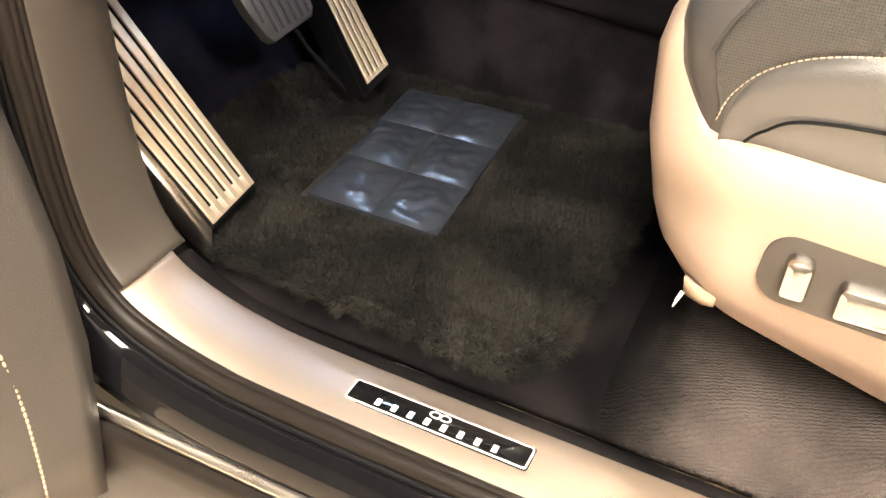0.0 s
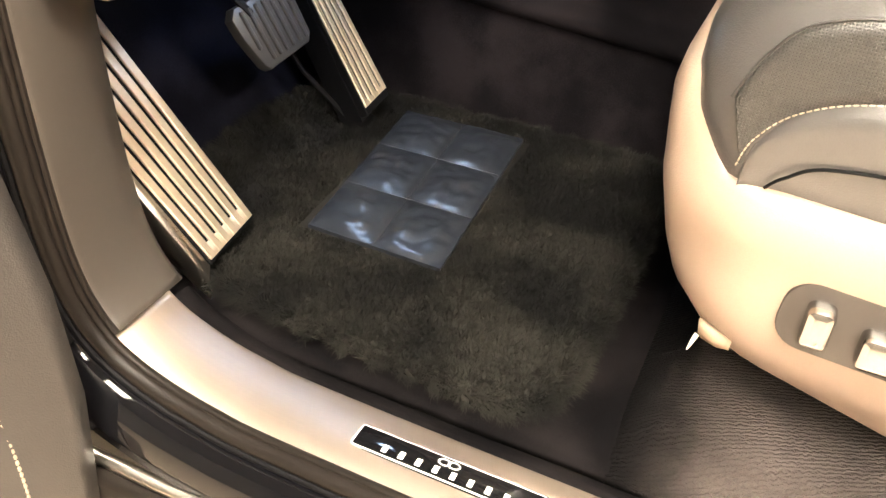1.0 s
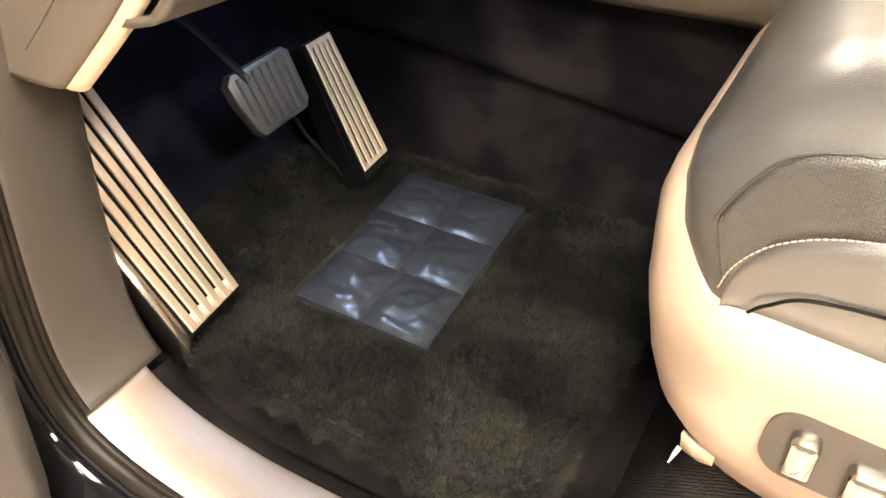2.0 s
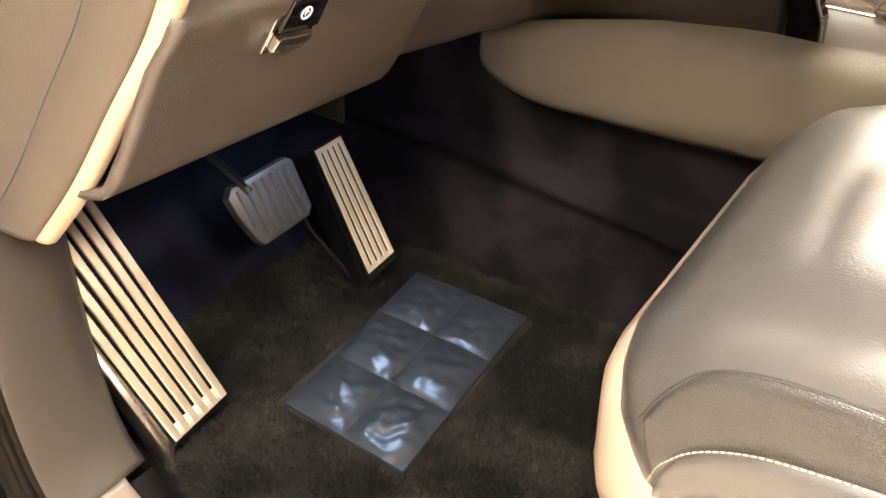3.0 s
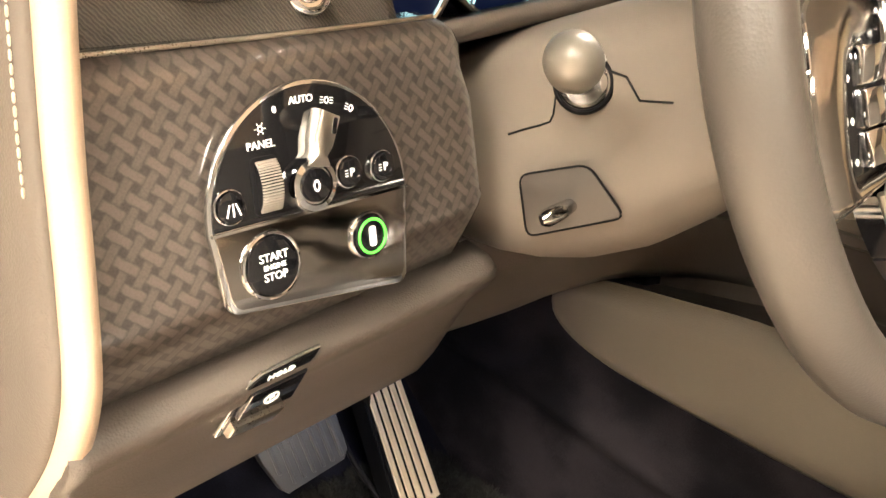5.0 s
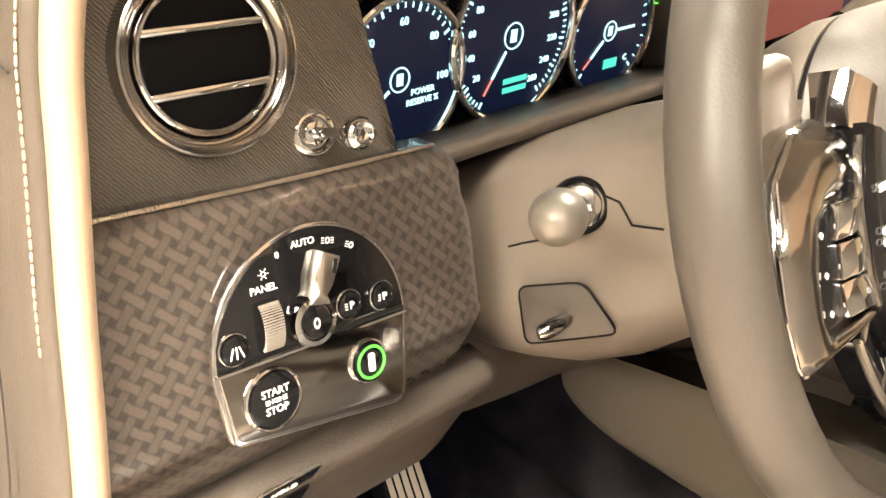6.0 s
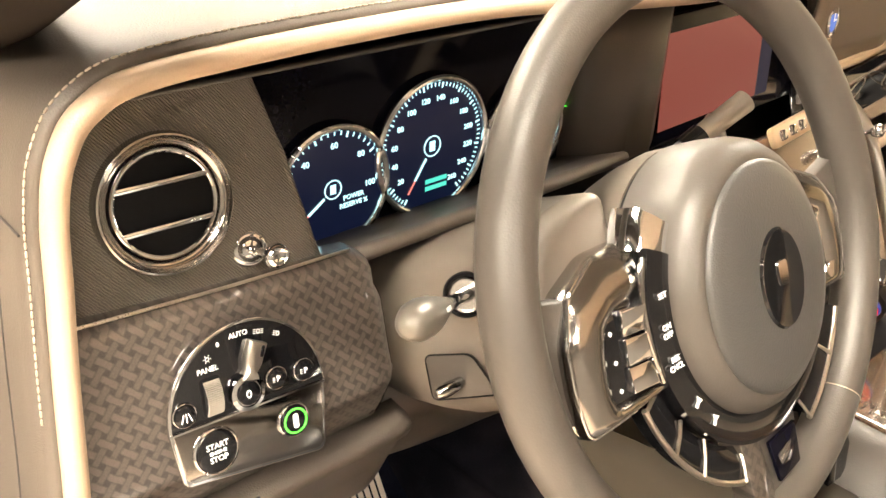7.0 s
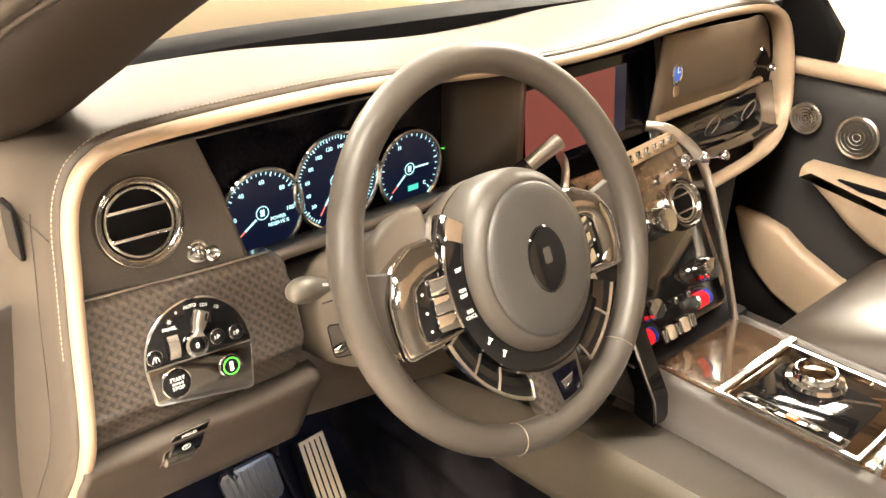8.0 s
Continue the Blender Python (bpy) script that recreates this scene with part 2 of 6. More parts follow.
def ribbed_carpet():
    mat = material("ribbed_carpet", (0.060, 0.050, 0.047), 0.95, vary=0.7, scale=14, fine=1500, bump=1.0, sheen=0.0, spec=0.1)
    n, l, b = nodes_of(mat)
    co, mp = n.new("ShaderNodeTexCoord"), n.new("ShaderNodeMapping")
    mp.inputs["Rotation"].default_value = (0, 0, radians(-23))
    l.new(co.outputs["Object"], mp.inputs[0])
    w = n.new("ShaderNodeTexWave")
    w.inputs["Scale"].default_value, w.inputs["Distortion"].default_value = 82, 5.0
    w.inputs["Detail"].default_value, w.inputs["Detail Scale"].default_value = 3, 3.0
    l.new(mp.outputs[0], w.inputs["Vector"])
    bp = n.new("ShaderNodeBump")
    bp.inputs["Strength"].default_value, bp.inputs["Distance"].default_value = 1.0, 0.0018
    l.new(w.outputs["Fac"], bp.inputs["Height"])
    l.new(b.inputs["Normal"].links[0].from_socket, bp.inputs["Normal"])
    l.new(bp.outputs[0], b.inputs["Normal"])
    # base colour darkens to the floor carpet's near-black along a ragged line
    sep, rag = n.new("ShaderNodeSeparateXYZ"), n.new("ShaderNodeTexNoise")
    l.new(co.outputs["Object"], sep.inputs[0])
    l.new(co.outputs["Object"], rag.inputs["Vector"])
    rag.inputs["Scale"].default_value = 45
    add = n.new("ShaderNodeMath")
    add.operation = "MULTIPLY_ADD"
    add.inputs[1].default_value = 0.05
    l.new(rag.outputs["Fac"], add.inputs[0])
    l.new(sep.outputs["Y"], add.inputs[2])
    run = n.new("ShaderNodeMapRange")
    run.interpolation_type = "SMOOTHSTEP"
    run.inputs[1].default_value, run.inputs[2].default_value = -0.425, -0.345
    l.new(add.outputs[0], run.inputs[0])
    mix = n.new("ShaderNodeMix")
    mix.data_type = "RGBA"
    mix.inputs[7].default_value = (0.0050, 0.0043, 0.0046, 1)
    l.new(run.outputs[0], mix.inputs[0])
    l.new(b.inputs["Base Color"].links[0].from_socket, mix.inputs[6])
    l.new(mix.outputs[2], b.inputs["Base Color"])
    return mat


RIBBED = ribbed_carpet()


def grain_cloth():
    """Close diagonal grain of the fascia hide round the air vent."""
    mat = leather("diagonal_grain_hide", (0.132, 0.112, 0.094), 0.45)
    n, l, b = nodes_of(mat)
    co, mp = n.new("ShaderNodeTexCoord"), n.new("ShaderNodeMapping")
    mp.inputs["Rotation"].default_value = (0, radians(38), 0)
    l.new(co.outputs["Object"], mp.inputs[0])
    w = n.new("ShaderNodeTexWave")
    w.inputs["Scale"].default_value, w.inputs["Distortion"].default_value = 190, 3.2
    w.inputs["Detail"].default_value, w.inputs["Detail Scale"].default_value = 2, 2.0
    l.new(mp.outputs[0], w.inputs["Vector"])
    bp = n.new("ShaderNodeBump")
    bp.inputs["Strength"].default_value, bp.inputs["Distance"].default_value = 0.9, 0.0007
    l.new(w.outputs["Fac"], bp.inputs["Height"])
    l.new(bp.outputs[0], b.inputs["Normal"])
    dark = n.new("ShaderNodeMix")
    dark.data_type, dark.blend_type = "RGBA", "MULTIPLY"
    dark.inputs[0].default_value = 0.52
    l.new(b.inputs["Base Color"].links[0].from_socket, dark.inputs[6])
    l.new(w.outputs["Color"], dark.inputs[7])
    l.new(dark.outputs[2], b.inputs["Base Color"])
    return mat


GRAIN = grain_cloth()


def technical_fibre():
    """Lacquered weave: staggered pale and dark tows with fine threads inside."""
    mat = material("technical_fibre", (0.2, 0.15, 0.1), 0.35, vary=0.1, coat=1.0)
    n, l, b = nodes_of(mat)

    def math_node(op, a, c=None):
        m = n.new("ShaderNodeMath")
        m.operation = op
        for k, v in enumerate((a, c)):
            if v is None:
                continue
            if isinstance(v, (int, float)):
                m.inputs[k].default_value = v
            else:
                l.new(v, m.inputs[k])
        return m.outputs[0]

    co, mp, sep = n.new("ShaderNodeTexCoord"), n.new("ShaderNodeMapping"), n.new("ShaderNodeSeparateXYZ")
    mp.inputs["Rotation"].default_value = (0, radians(45), 0)
    warp = n.new("ShaderNodeTexNoise")
    warp.inputs["Scale"].default_value = 160
    l.new(co.outputs["Object"], warp.inputs["Vector"])
    shift = n.new("ShaderNodeVectorMath")
    shift.operation = "MULTIPLY_ADD"
    shift.inputs[1].default_value = (0.0016, 0.0016, 0.0016)
    l.new(warp.outputs["Color"], shift.inputs[0])
    l.new(co.outputs["Object"], shift.inputs[2])
    l.new(shift.outputs[0], mp.inputs[0])
    l.new(mp.outputs[0], sep.inputs[0])

    def soft(v, lo, hi):
        r = n.new("ShaderNodeMapRange")
        r.interpolation_type = "SMOOTHSTEP"
        r.inputs[1].default_value, r.inputs[2].default_value = lo, hi
        l.new(v, r.inputs[0])
        return r.outputs[0]

    u, v = math_node("DIVIDE", sep.outputs["X"], 0.0084), math_node("DIVIDE", sep.outputs["Z"], 0.0084)
    tow_u = soft(math_node("PINGPONG", math_node("FRACT", u), 0.5), 0.17, 0.34)
    tow_v = soft(math_node("PINGPONG", math_node("FRACT", v), 0.5), 0.17, 0.34)
    # each tow dives under its neighbours in turn
    over_u = soft(math_node("PINGPONG", math_node("FRACT", math_node("ADD", math_node("MULTIPLY", v, 0.5), math_node("ADD", math_node("MULTIPLY", math_node("FLOOR", u), 0.5), 0.25))), 0.5), 0.06, 0.24)
    over_v = soft(math_node("PINGPONG", math_node("FRACT", math_node("ADD", math_node("MULTIPLY", u, 0.5), math_node("ADD", math_node("MULTIPLY", math_node("FLOOR", v), 0.5), 0.75))), 0.5), 0.06, 0.24)
    pick = math_node("MAXIMUM", math_node("MULTIPLY", tow_u, over_u), math_node("MULTIPLY", math_node("MULTIPLY", tow_v, over_v), 0.72))
    thread = n.new("ShaderNodeTexNoise")
    thread.inputs["Scale"].default_value, thread.inputs["Detail"].default_value = 900, 3
    l.new(mp.outputs[0], thread.inputs["Vector"])
    shade = math_node("ADD", math_node("MULTIPLY", pick, 0.72), math_node("MULTIPLY", math_node("SUBTRACT", thread.outputs["Fac"], 0.3), 0.65))
    ramp = n.new("ShaderNodeValToRGB")
    ramp.color_ramp.elements[0].position, ramp.color_ramp.elements[1].position = 0.05, 0.95
    ramp.color_ramp.elements[0].color, ramp.color_ramp.elements[1].color = (0.034, 0.028, 0.025, 1), (0.104, 0.086, 0.074, 1)
    l.new(shade, ramp.inputs[0])
    l.new(ramp.outputs[0], b.inputs["Base Color"])
    bp = n.new("ShaderNodeBump")
    bp.inputs["Strength"].default_value, bp.inputs["Distance"].default_value = 0.3, 0.0003
    l.new(pick, bp.inputs["Height"])
    l.new(bp.outputs[0], b.inputs["Normal"])
    b.inputs["Metallic"].default_value = 0.25
    b.inputs["Coat IOR"].default_value = 1.75
    return mat


FIBRE = technical_fibre()


def walnut():
    mat = material("lacquered_burl_veneer", (0.030, 0.020, 0.014), 0.14, vary=0.5, scale=9, fine=70, coat=1.0, tint=(0.115, 0.070, 0.042), stretch=(1, 3.0, 1))
    return mat


VENEER = walnut()
FUR = material("dark_lambswool", (0.0095, 0.0085, 0.0064), 0.8, vary=0.8, scale=12, fine=500, sheen=0.0, spec=0.12)

BRONZE_MIRROR = material("bronze_mirror", (0.30, 0.205, 0.135), 0.10, 1.0, vary=0.08, scale=12)
FASCIA_HIDE = leather("brown_fascia_leather", (0.155, 0.115, 0.082), 0.45)
# darker copy of the taupe leather; the console side's shade is in its colour
CONSOLE_SHADED = leather("shaded_taupe_console_leather", (0.046, 0.038, 0.032), 0.5)
# wheel leather made cooler: the face's bluish reflection is put into its colour
FACE_LEATHER = leather("airbag_leather_cool_cast", (0.054, 0.052, 0.051), 0.40)
SMOKE = material("smoked_chrome", (0.42, 0.40, 0.38), 0.15, 1.0, vary=0.1, scale=20, coat=0.5)
SMOKE_DARK = material("dark_satin_throat", (0.07, 0.066, 0.062), 0.35, 0.5, vary=0.1)
RIB_METAL = material("thumb_wheel_metal", (0.50, 0.46, 0.41), 0.34, 0.6, vary=0.08)
VOID = material("vent_interior_black", (0.004, 0.004, 0.0045), 0.6, vary=0.2, spec=0.1)
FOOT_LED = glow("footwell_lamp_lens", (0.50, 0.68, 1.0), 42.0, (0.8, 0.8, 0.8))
PILLAR_CLOTH = material("brown_pillar_cloth", (0.019, 0.0145, 0.012), 0.85, vary=0.15, scale=12, fine=1400, bump=0.5, spec=0.12)
DOOR_LEATHER = leather("grey_door_leather", (0.029, 0.0262, 0.0250), 0.45)
STALK_GREY = material("satin_grey_stalk", (0.17, 0.155, 0.135), 0.36, 0.3, vary=0.05, fine=900, bump=0.05)


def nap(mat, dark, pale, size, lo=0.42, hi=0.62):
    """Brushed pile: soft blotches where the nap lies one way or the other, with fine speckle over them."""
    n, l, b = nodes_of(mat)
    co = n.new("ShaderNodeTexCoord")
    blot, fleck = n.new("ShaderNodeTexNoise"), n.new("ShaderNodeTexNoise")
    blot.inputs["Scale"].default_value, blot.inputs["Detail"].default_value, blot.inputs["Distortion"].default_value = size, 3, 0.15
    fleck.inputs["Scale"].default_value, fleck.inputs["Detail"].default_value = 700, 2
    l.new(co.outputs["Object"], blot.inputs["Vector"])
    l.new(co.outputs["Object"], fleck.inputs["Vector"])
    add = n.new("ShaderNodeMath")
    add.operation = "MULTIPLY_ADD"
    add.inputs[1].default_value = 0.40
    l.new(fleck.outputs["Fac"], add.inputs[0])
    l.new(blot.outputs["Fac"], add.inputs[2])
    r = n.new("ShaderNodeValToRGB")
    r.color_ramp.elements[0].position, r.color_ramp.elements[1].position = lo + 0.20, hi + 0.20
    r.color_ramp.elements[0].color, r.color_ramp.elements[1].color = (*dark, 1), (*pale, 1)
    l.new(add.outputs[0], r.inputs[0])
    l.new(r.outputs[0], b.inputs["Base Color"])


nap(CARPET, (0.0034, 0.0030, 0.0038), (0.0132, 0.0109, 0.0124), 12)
# darker copy of the carpet, so the mat's fringe stands out beside it
FLOOR_CARPET = material("darker_floor_carpet", (0.0045, 0.0038, 0.0042), 0.95, vary=0.9, scale=11, fine=1400, bump=1.0, spec=0.06)
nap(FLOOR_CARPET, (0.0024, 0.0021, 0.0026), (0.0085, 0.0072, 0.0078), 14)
# blue-black shade of the toe area goes into this copy's blotches
nap(CARPET_SHADED, (0.0028, 0.0031, 0.0060), (0.0092, 0.0096, 0.0165), 11)
nap(FUR, (0.0066, 0.0065, 0.0062), (0.0240, 0.0226, 0.0195), 10)

# ---- showroom round the car ----
FLOOR_Z = -0.52
X0, X1, Y0, Y1, TOP = -4.5, 6.0, -5.0, 6.0, 2.7


def slab(name, lo, hi, mat, label, category):
    c = [(a + b) / 2 for a, b in zip(lo, hi)]
    ob = part(name, box([b - a for a, b in zip(lo, hi)], Matrix.Translation(c), bm=nb()), mat, smooth=0)
    return tagged(ob, label, category, kind="structure")


slab("ground", (X0 - 0.2, Y0 - 0.2, FLOOR_Z - 0.1), (X1 + 0.2, Y1 + 0.2, FLOOR_Z), FLOOR_TILE, "polished peach showroom floor under the car", "floor")
slab("wall_north", (X0, Y1, FLOOR_Z), (X1, Y1 + 0.15, TOP), WALL_PAINT, "plain cream showroom wall beyond the windscreen", "wall")
slab("wall_south", (X0, Y0 - 0.15, FLOOR_Z), (X1, Y0, TOP), WALL_DARK, "plain unseen wall behind the car, darkened to deepen reflections", "wall")
slab("wall_west", (X0 - 0.15, Y0, FLOOR_Z), (X0, Y1, TOP), WALL_DARK, "plain unseen wall by the open door, darkened to cut fill", "wall")
slab("wall_east", (X1, Y0, FLOOR_Z), (X1 + 0.15, Y1, TOP), WALL_PAINT, "plain cream showroom wall past the passenger window", "wall")
slab("ceiling", (X0 - 0.2, Y0 - 0.2, TOP), (X1 + 0.2, Y1 + 0.2, TOP + 0.1), CEILING_DARKENED, "plain showroom ceiling, unseen and darkened to deepen reflections", "ceiling")


def ceiling_light(x, y, lx, ly):
    t = thing("ceiling_light", (x, y, TOP), "warm glowing rectangular ceiling light panel in a metal frame", "ceiling light", "showroom ceiling lights")
    fr = nb()
    for dx, dy, sx, sy in ((0, ly / 2, lx + 0.04, 0.04), (0, -ly / 2, lx + 0.04, 0.04), (lx / 2, 0, 0.04, ly - 0.04), (-lx / 2, 0, 0.04, ly - 0.04)):
        box((sx, sy, 0.05), Matrix.Translation((x + dx, y + dy, TOP - 0.027)), bm=fr)
    part("frame", fr, SATIN, t, smooth=0)
    part("diffuser", box((lx - 0.05, ly - 0.05, 0.02), Matrix.Translation((x, y, TOP - 0.03)), bm=nb()), LAMP, t, smooth=0)
    return t


for lx_, ly_, wx_, wy_ in ((-1.5, -0.7, 1.5, 0.7), (-3.4, -1.0, 1.4, 0.9), (-1.0, -2.8, 1.5, 0.7), (0.4, 3.6, 1.5, 0.7), (2.6, 3.4, 1.5, 0.7), (3.8, 1.1, 2.0, 1.5), (-0.6, 2.0, 1.1, 0.6)):
    ceiling_light(lx_, ly_, wx_, wy_)

# ---- car body: door opening, sill, floor ----
APERTURE = smooth_path([(0, -1.6, -0.055), (0, -0.5, -0.055), (0, -0.14, -0.053), (0, -0.05, -0.046), (0, 0.01, -0.030), (0, 0.050, -0.006),
                        (0, 0.074, 0.030), (0, 0.086, 0.08), (0, 0.092, 0.15), (0, 0.095, 0.24), (0, 0.094, 0.36), (0, 0.085, 0.48), (0, 0.06, 0.60), (0, 0.0, 0.72), (0, -0.10, 0.82),
                        (0, -0.25, 0.905), (0, -0.42, 0.975), (0, -0.75, 1.07), (0, -1.2, 1.13)], 6)




def normals(path):
    out = []
    for i in range(len(path)):
        d = (path[min(i + 1, len(path) - 1)] - path[max(i - 1, 0)]).normalized()
        out.append(V((0, -d.z, d.y)))
    return out


def strip(path, profile, bm=None):
    """Sweeps (x, height) pairs along the door opening; height is towards the opening's middle."""
    ns = normals(path)
    return grid([[p + V((x, 0, 0)) + n * h for x, h in profile] for p, n in zip(path, ns)], bm)


def upto(path, y_end):
    return [p for p in path[:36] if p.y <= y_end]


body = thing("car_body", (-0.5, -0.4, -0.1), "black painted car body shell round the open door", "car body", kind="structure")
painted = [(-0.4665, -0.0120), (-0.4695, -0.0085), (-0.4735, -0.0078), (-0.478, -0.0095), (-0.4835, -0.0135), (-0.4885, -0.0205), (-0.4925, -0.030), (-0.495, -0.040), (-0.4965, -0.052)]
part("painted_sill", strip(APERTURE, painted), BLACK_PAINT, body, "gloss black painted door opening flange", 60, 0.004)
low = [V((0, y, 0)) for y in (-1.6, -0.8, -0.3, 0.0, 0.2, 0.5)]


def straight(profile):
    return grid([[V((x, p.y, z)) for x, z in profile] for p in low])


part("bright_strip", straight([(-0.494, -0.097), (-0.499, -0.0985), (-0.503, -0.1010), (-0.504, -0.105)]), SATIN, body, "bright metal strip along the rocker", 50, 0.003)
part("rocker", straight([(-0.500, -0.1065), (-0.506, -0.1078), (-0.5105, -0.111), (-0.5125, -0.118), (-0.507, -0.15), (-0.495, -0.26), (-0.46, -0.34), (-0.30, -0.36)]), RUBBER, body, "dark plastic rocker cover", 50, 0.004)

seal = thing("door_seal", (-0.462, -0.4, -0.055), "dark rubber door seal round the opening", "door seal", kind="structure")
part("main_bulb", tube([p + V((-0.4605, 0, 0)) + n * -0.001 for p, n in zip(APERTURE, normals(APERTURE))], 0.0085, 12), RUBBER, seal)
part("inner_lip", strip(APERTURE, [(-0.452, 0.003), (-0.4535, 0.0065), (-0.456, 0.0078), (-0.459, 0.0062)]), RUBBER, seal, smooth=60, solid=0.002)
part("outer_lip", tube([p + V((-0.4690, 0, 0)) + n * -0.0068 for p, n in zip(APERTURE, normals(APERTURE))], 0.0028, 8), BLACK_MATT, seal)

kick_path = [p for p in APERTURE if (p.y > 0.045 or p.z > 0.05) and p.z < 0.6]
kick = thing("pillar_trim", (-0.41, 0.1, 0.1), "smooth taupe plastic trim on the lower windscreen pillar", "pillar trim", kind="structure")
part("lower_cover", strip(kick_path, [(-0.452, 0.001), (-0.44, 0.004), (-0.42, 0.0035), (-0.385, 0.0), (-0.362, -0.006), (-0.352, -0.016), (-0.350, -0.04), (-0.352, -0.12), (-0.353, -0.22), (-0.353, -0.34)]), PLASTIC, kick, smooth=60, solid=0.004)

part("inner_bead", tube([p + V((-0.4480, 0, 0)) + n * 0.0045 for p, n in zip(kick_path, normals(kick_path))], 0.0036, 10), RUBBER, seal, "thin rubber bead")
part("trim_groove", tube([p + V((-0.4300, 0, 0)) + n * 0.0040 for p, n in zip(kick_path, normals(kick_path))], 0.0011, 8), RUBBER, kick, "fine groove in the trim")

plate = thing("sill_plate", (-0.415, -0.4, -0.055), "brushed aluminium tread plate on the door sill", "sill plate")
tread = upto(APERTURE, 0.0505)
part("tread", strip(tread, [(-0.4525, 0.0), (-0.4515, 0.003), (-0.448, 0.0042), (-0.42, 0.0046), (-0.384, 0.0042), (-0.3795, 0.002), (-0.378, -0.004)]), ALU, plate, smooth=40, solid=0.002)
sill_base = part("sill_carpet_edge", strip(upto(APERTURE, 0.045), [(-0.380, 0.0), (-0.372, 0.002), (-0.360, -0.004), (-0.345, -0.02), (-0.34, -0.05)]), FLOOR_CARPET, None, smooth=60, solid=0.003)
tagged(sill_base, "dark carpet edge rolled over the inner sill", "carpet", kind="structure")

BADGE_FRAME = material("polished_badge_frame", (0.85, 0.84, 0.82), 0.35, 0.2, vary=0.03)
# badge let into the tread plate: raised marks stand for its lettering
bm_frame = frame_m((-0.4135, -0.245, -0.0498), (0, -1, 0), (1, 0, 0))
badge = thing("sill_badge", (-0.4135, -0.245, -0.0498), "black enamel sill badge with white marks and chrome frame", "badge")
part("joint", prism(rrect(0.1655, 0.0262, 0.003), 0.0007, bm_frame, 0.0002), BLACK_MATT, badge, "dark joint")
part("chrome_frame", prism(rrect(0.1634, 0.0241, 0.003), 0.0013, bm_frame, 0.0003), BADGE_FRAME, badge, "bright frame")
part("enamel", prism(rrect(0.1605, 0.0212, 0.002), 0.0016, bm_frame, 0.0003), GLOSS_BLACK, badge)
for k in range(8):
    mk = bm_frame @ Matrix.Translation((-0.053 + k * 0.0151, -0.0045, 0.0016))
    part("mark", box((0.0046, 0.0075, 0.0006), mk), WHITE_GLOW, badge, smooth=0)
for sx in (-1, 1):
    part("loop", ring(0.0042, 0.0007, bm_frame @ Matrix.Translation((sx * 0.0042, 0.0052, 0.0019)), 24, 6, 1.15, 0.75), WHITE_GLOW, badge)

# floor pan, toe board and tunnel in dark carpet
def floor_z(x, y):
    z = -0.058
    if y > 0.08:
        z += (y - 0.08) ** 1.4 * 1.9
    if y < -0.33:
        q = min(1.0, (-0.33 - y) / 0.06)
        e = min(1.0, max(0.0, (x + 0.352) / 0.05))
        z += 0.030 * q * q * (3 - 2 * q) * e * e * (3 - 2 * e)
    return z


def carpet_floor(y0, y1, ny):
    rows = []
    for j in range(ny + 1):
        y = y0 + j * (y1 - y0) / ny
        row = []
        for k in range(31):
            x = -0.36 + k * 0.51 / 30
            row.append(V((x, y, floor_z(x, y) + 0.0025 * noise.noise(V((x * 14, y * 14, 0))))))
        rows.append(row)
    return grid(rows)


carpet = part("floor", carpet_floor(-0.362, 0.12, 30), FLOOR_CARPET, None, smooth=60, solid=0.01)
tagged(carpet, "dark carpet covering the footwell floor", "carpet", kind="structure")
upfloor = part("floor_upturn", carpet_floor(0.12, 0.36, 14), CARPET_SHADED, None, smooth=60, solid=0.01)
tagged(upfloor, "carpet rising under the pedals, blue-black shade in its colour", "carpet", kind="structure")
ribbed = part("ribbed_floor", carpet_floor(-1.4, -0.36, 40), RIBBED, None, smooth=60, solid=0.01)
tagged(ribbed, "dark brown carpet with wavy ribs under the seat", "carpet", kind="structure")


def tunnel_surface():
    """The carpeted side of the transmission tunnel with its fold."""
    rows = []
    for j in range(30):
        y = -1.0 + j * 1.42 / 29
        fz = floor_z(0.13, y)
        zl = max(fz + 0.06, 0.128 + 0.07 * y)
        prof = [(0.125, fz - 0.02), (0.138, fz + 0.006), (0.150, fz + 0.03), (0.156, zl - 0.035), (0.161, zl - 0.016), (0.155, zl - 0.010), (0.1475, zl - 0.006), (0.1465, zl - 0.001), (0.150, zl + 0.003), (0.164, zl + 0.009), (0.176, zl + 0.016), (0.183, zl + 0.034),
                (0.187, max(zl + 0.05, 0.205)), (0.191, max(zl + 0.07, 0.25 if y > 0.06 else 0.23)), (0.2 if y < 0.06 else 0.19, 0.25 if y < 0.06 else 0.36)]
        w = 0.003 * noise.noise(V((y * 9, 2, 1)))
        rows.append([V((x - (0.10 * max(0, y - 0.05)) + w, y, z)) for x, z in prof])
    return grid(rows)


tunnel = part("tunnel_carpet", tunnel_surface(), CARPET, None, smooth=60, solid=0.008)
tagged(tunnel, "dark carpet over the transmission tunnel side", "carpet", kind="structure")


def toe_board():
    rows = []
    for j in range(12):
        s = j / 11
        rows.append([V((x, 0.30 + 0.16 * s + 0.01 * math.sin(x * 9), 0.19 + 0.34 * s)) for x in [-0.42 + 0.62 * k / 16 for k in range(17)]])
    return grid(rows)


toe = part("toe_board", toe_board(), CARPET_SHADED, None, smooth=60, solid=0.01)
tagged(toe, "carpeted bulkhead behind the pedals, shade in its colour", "bulkhead", kind="structure")

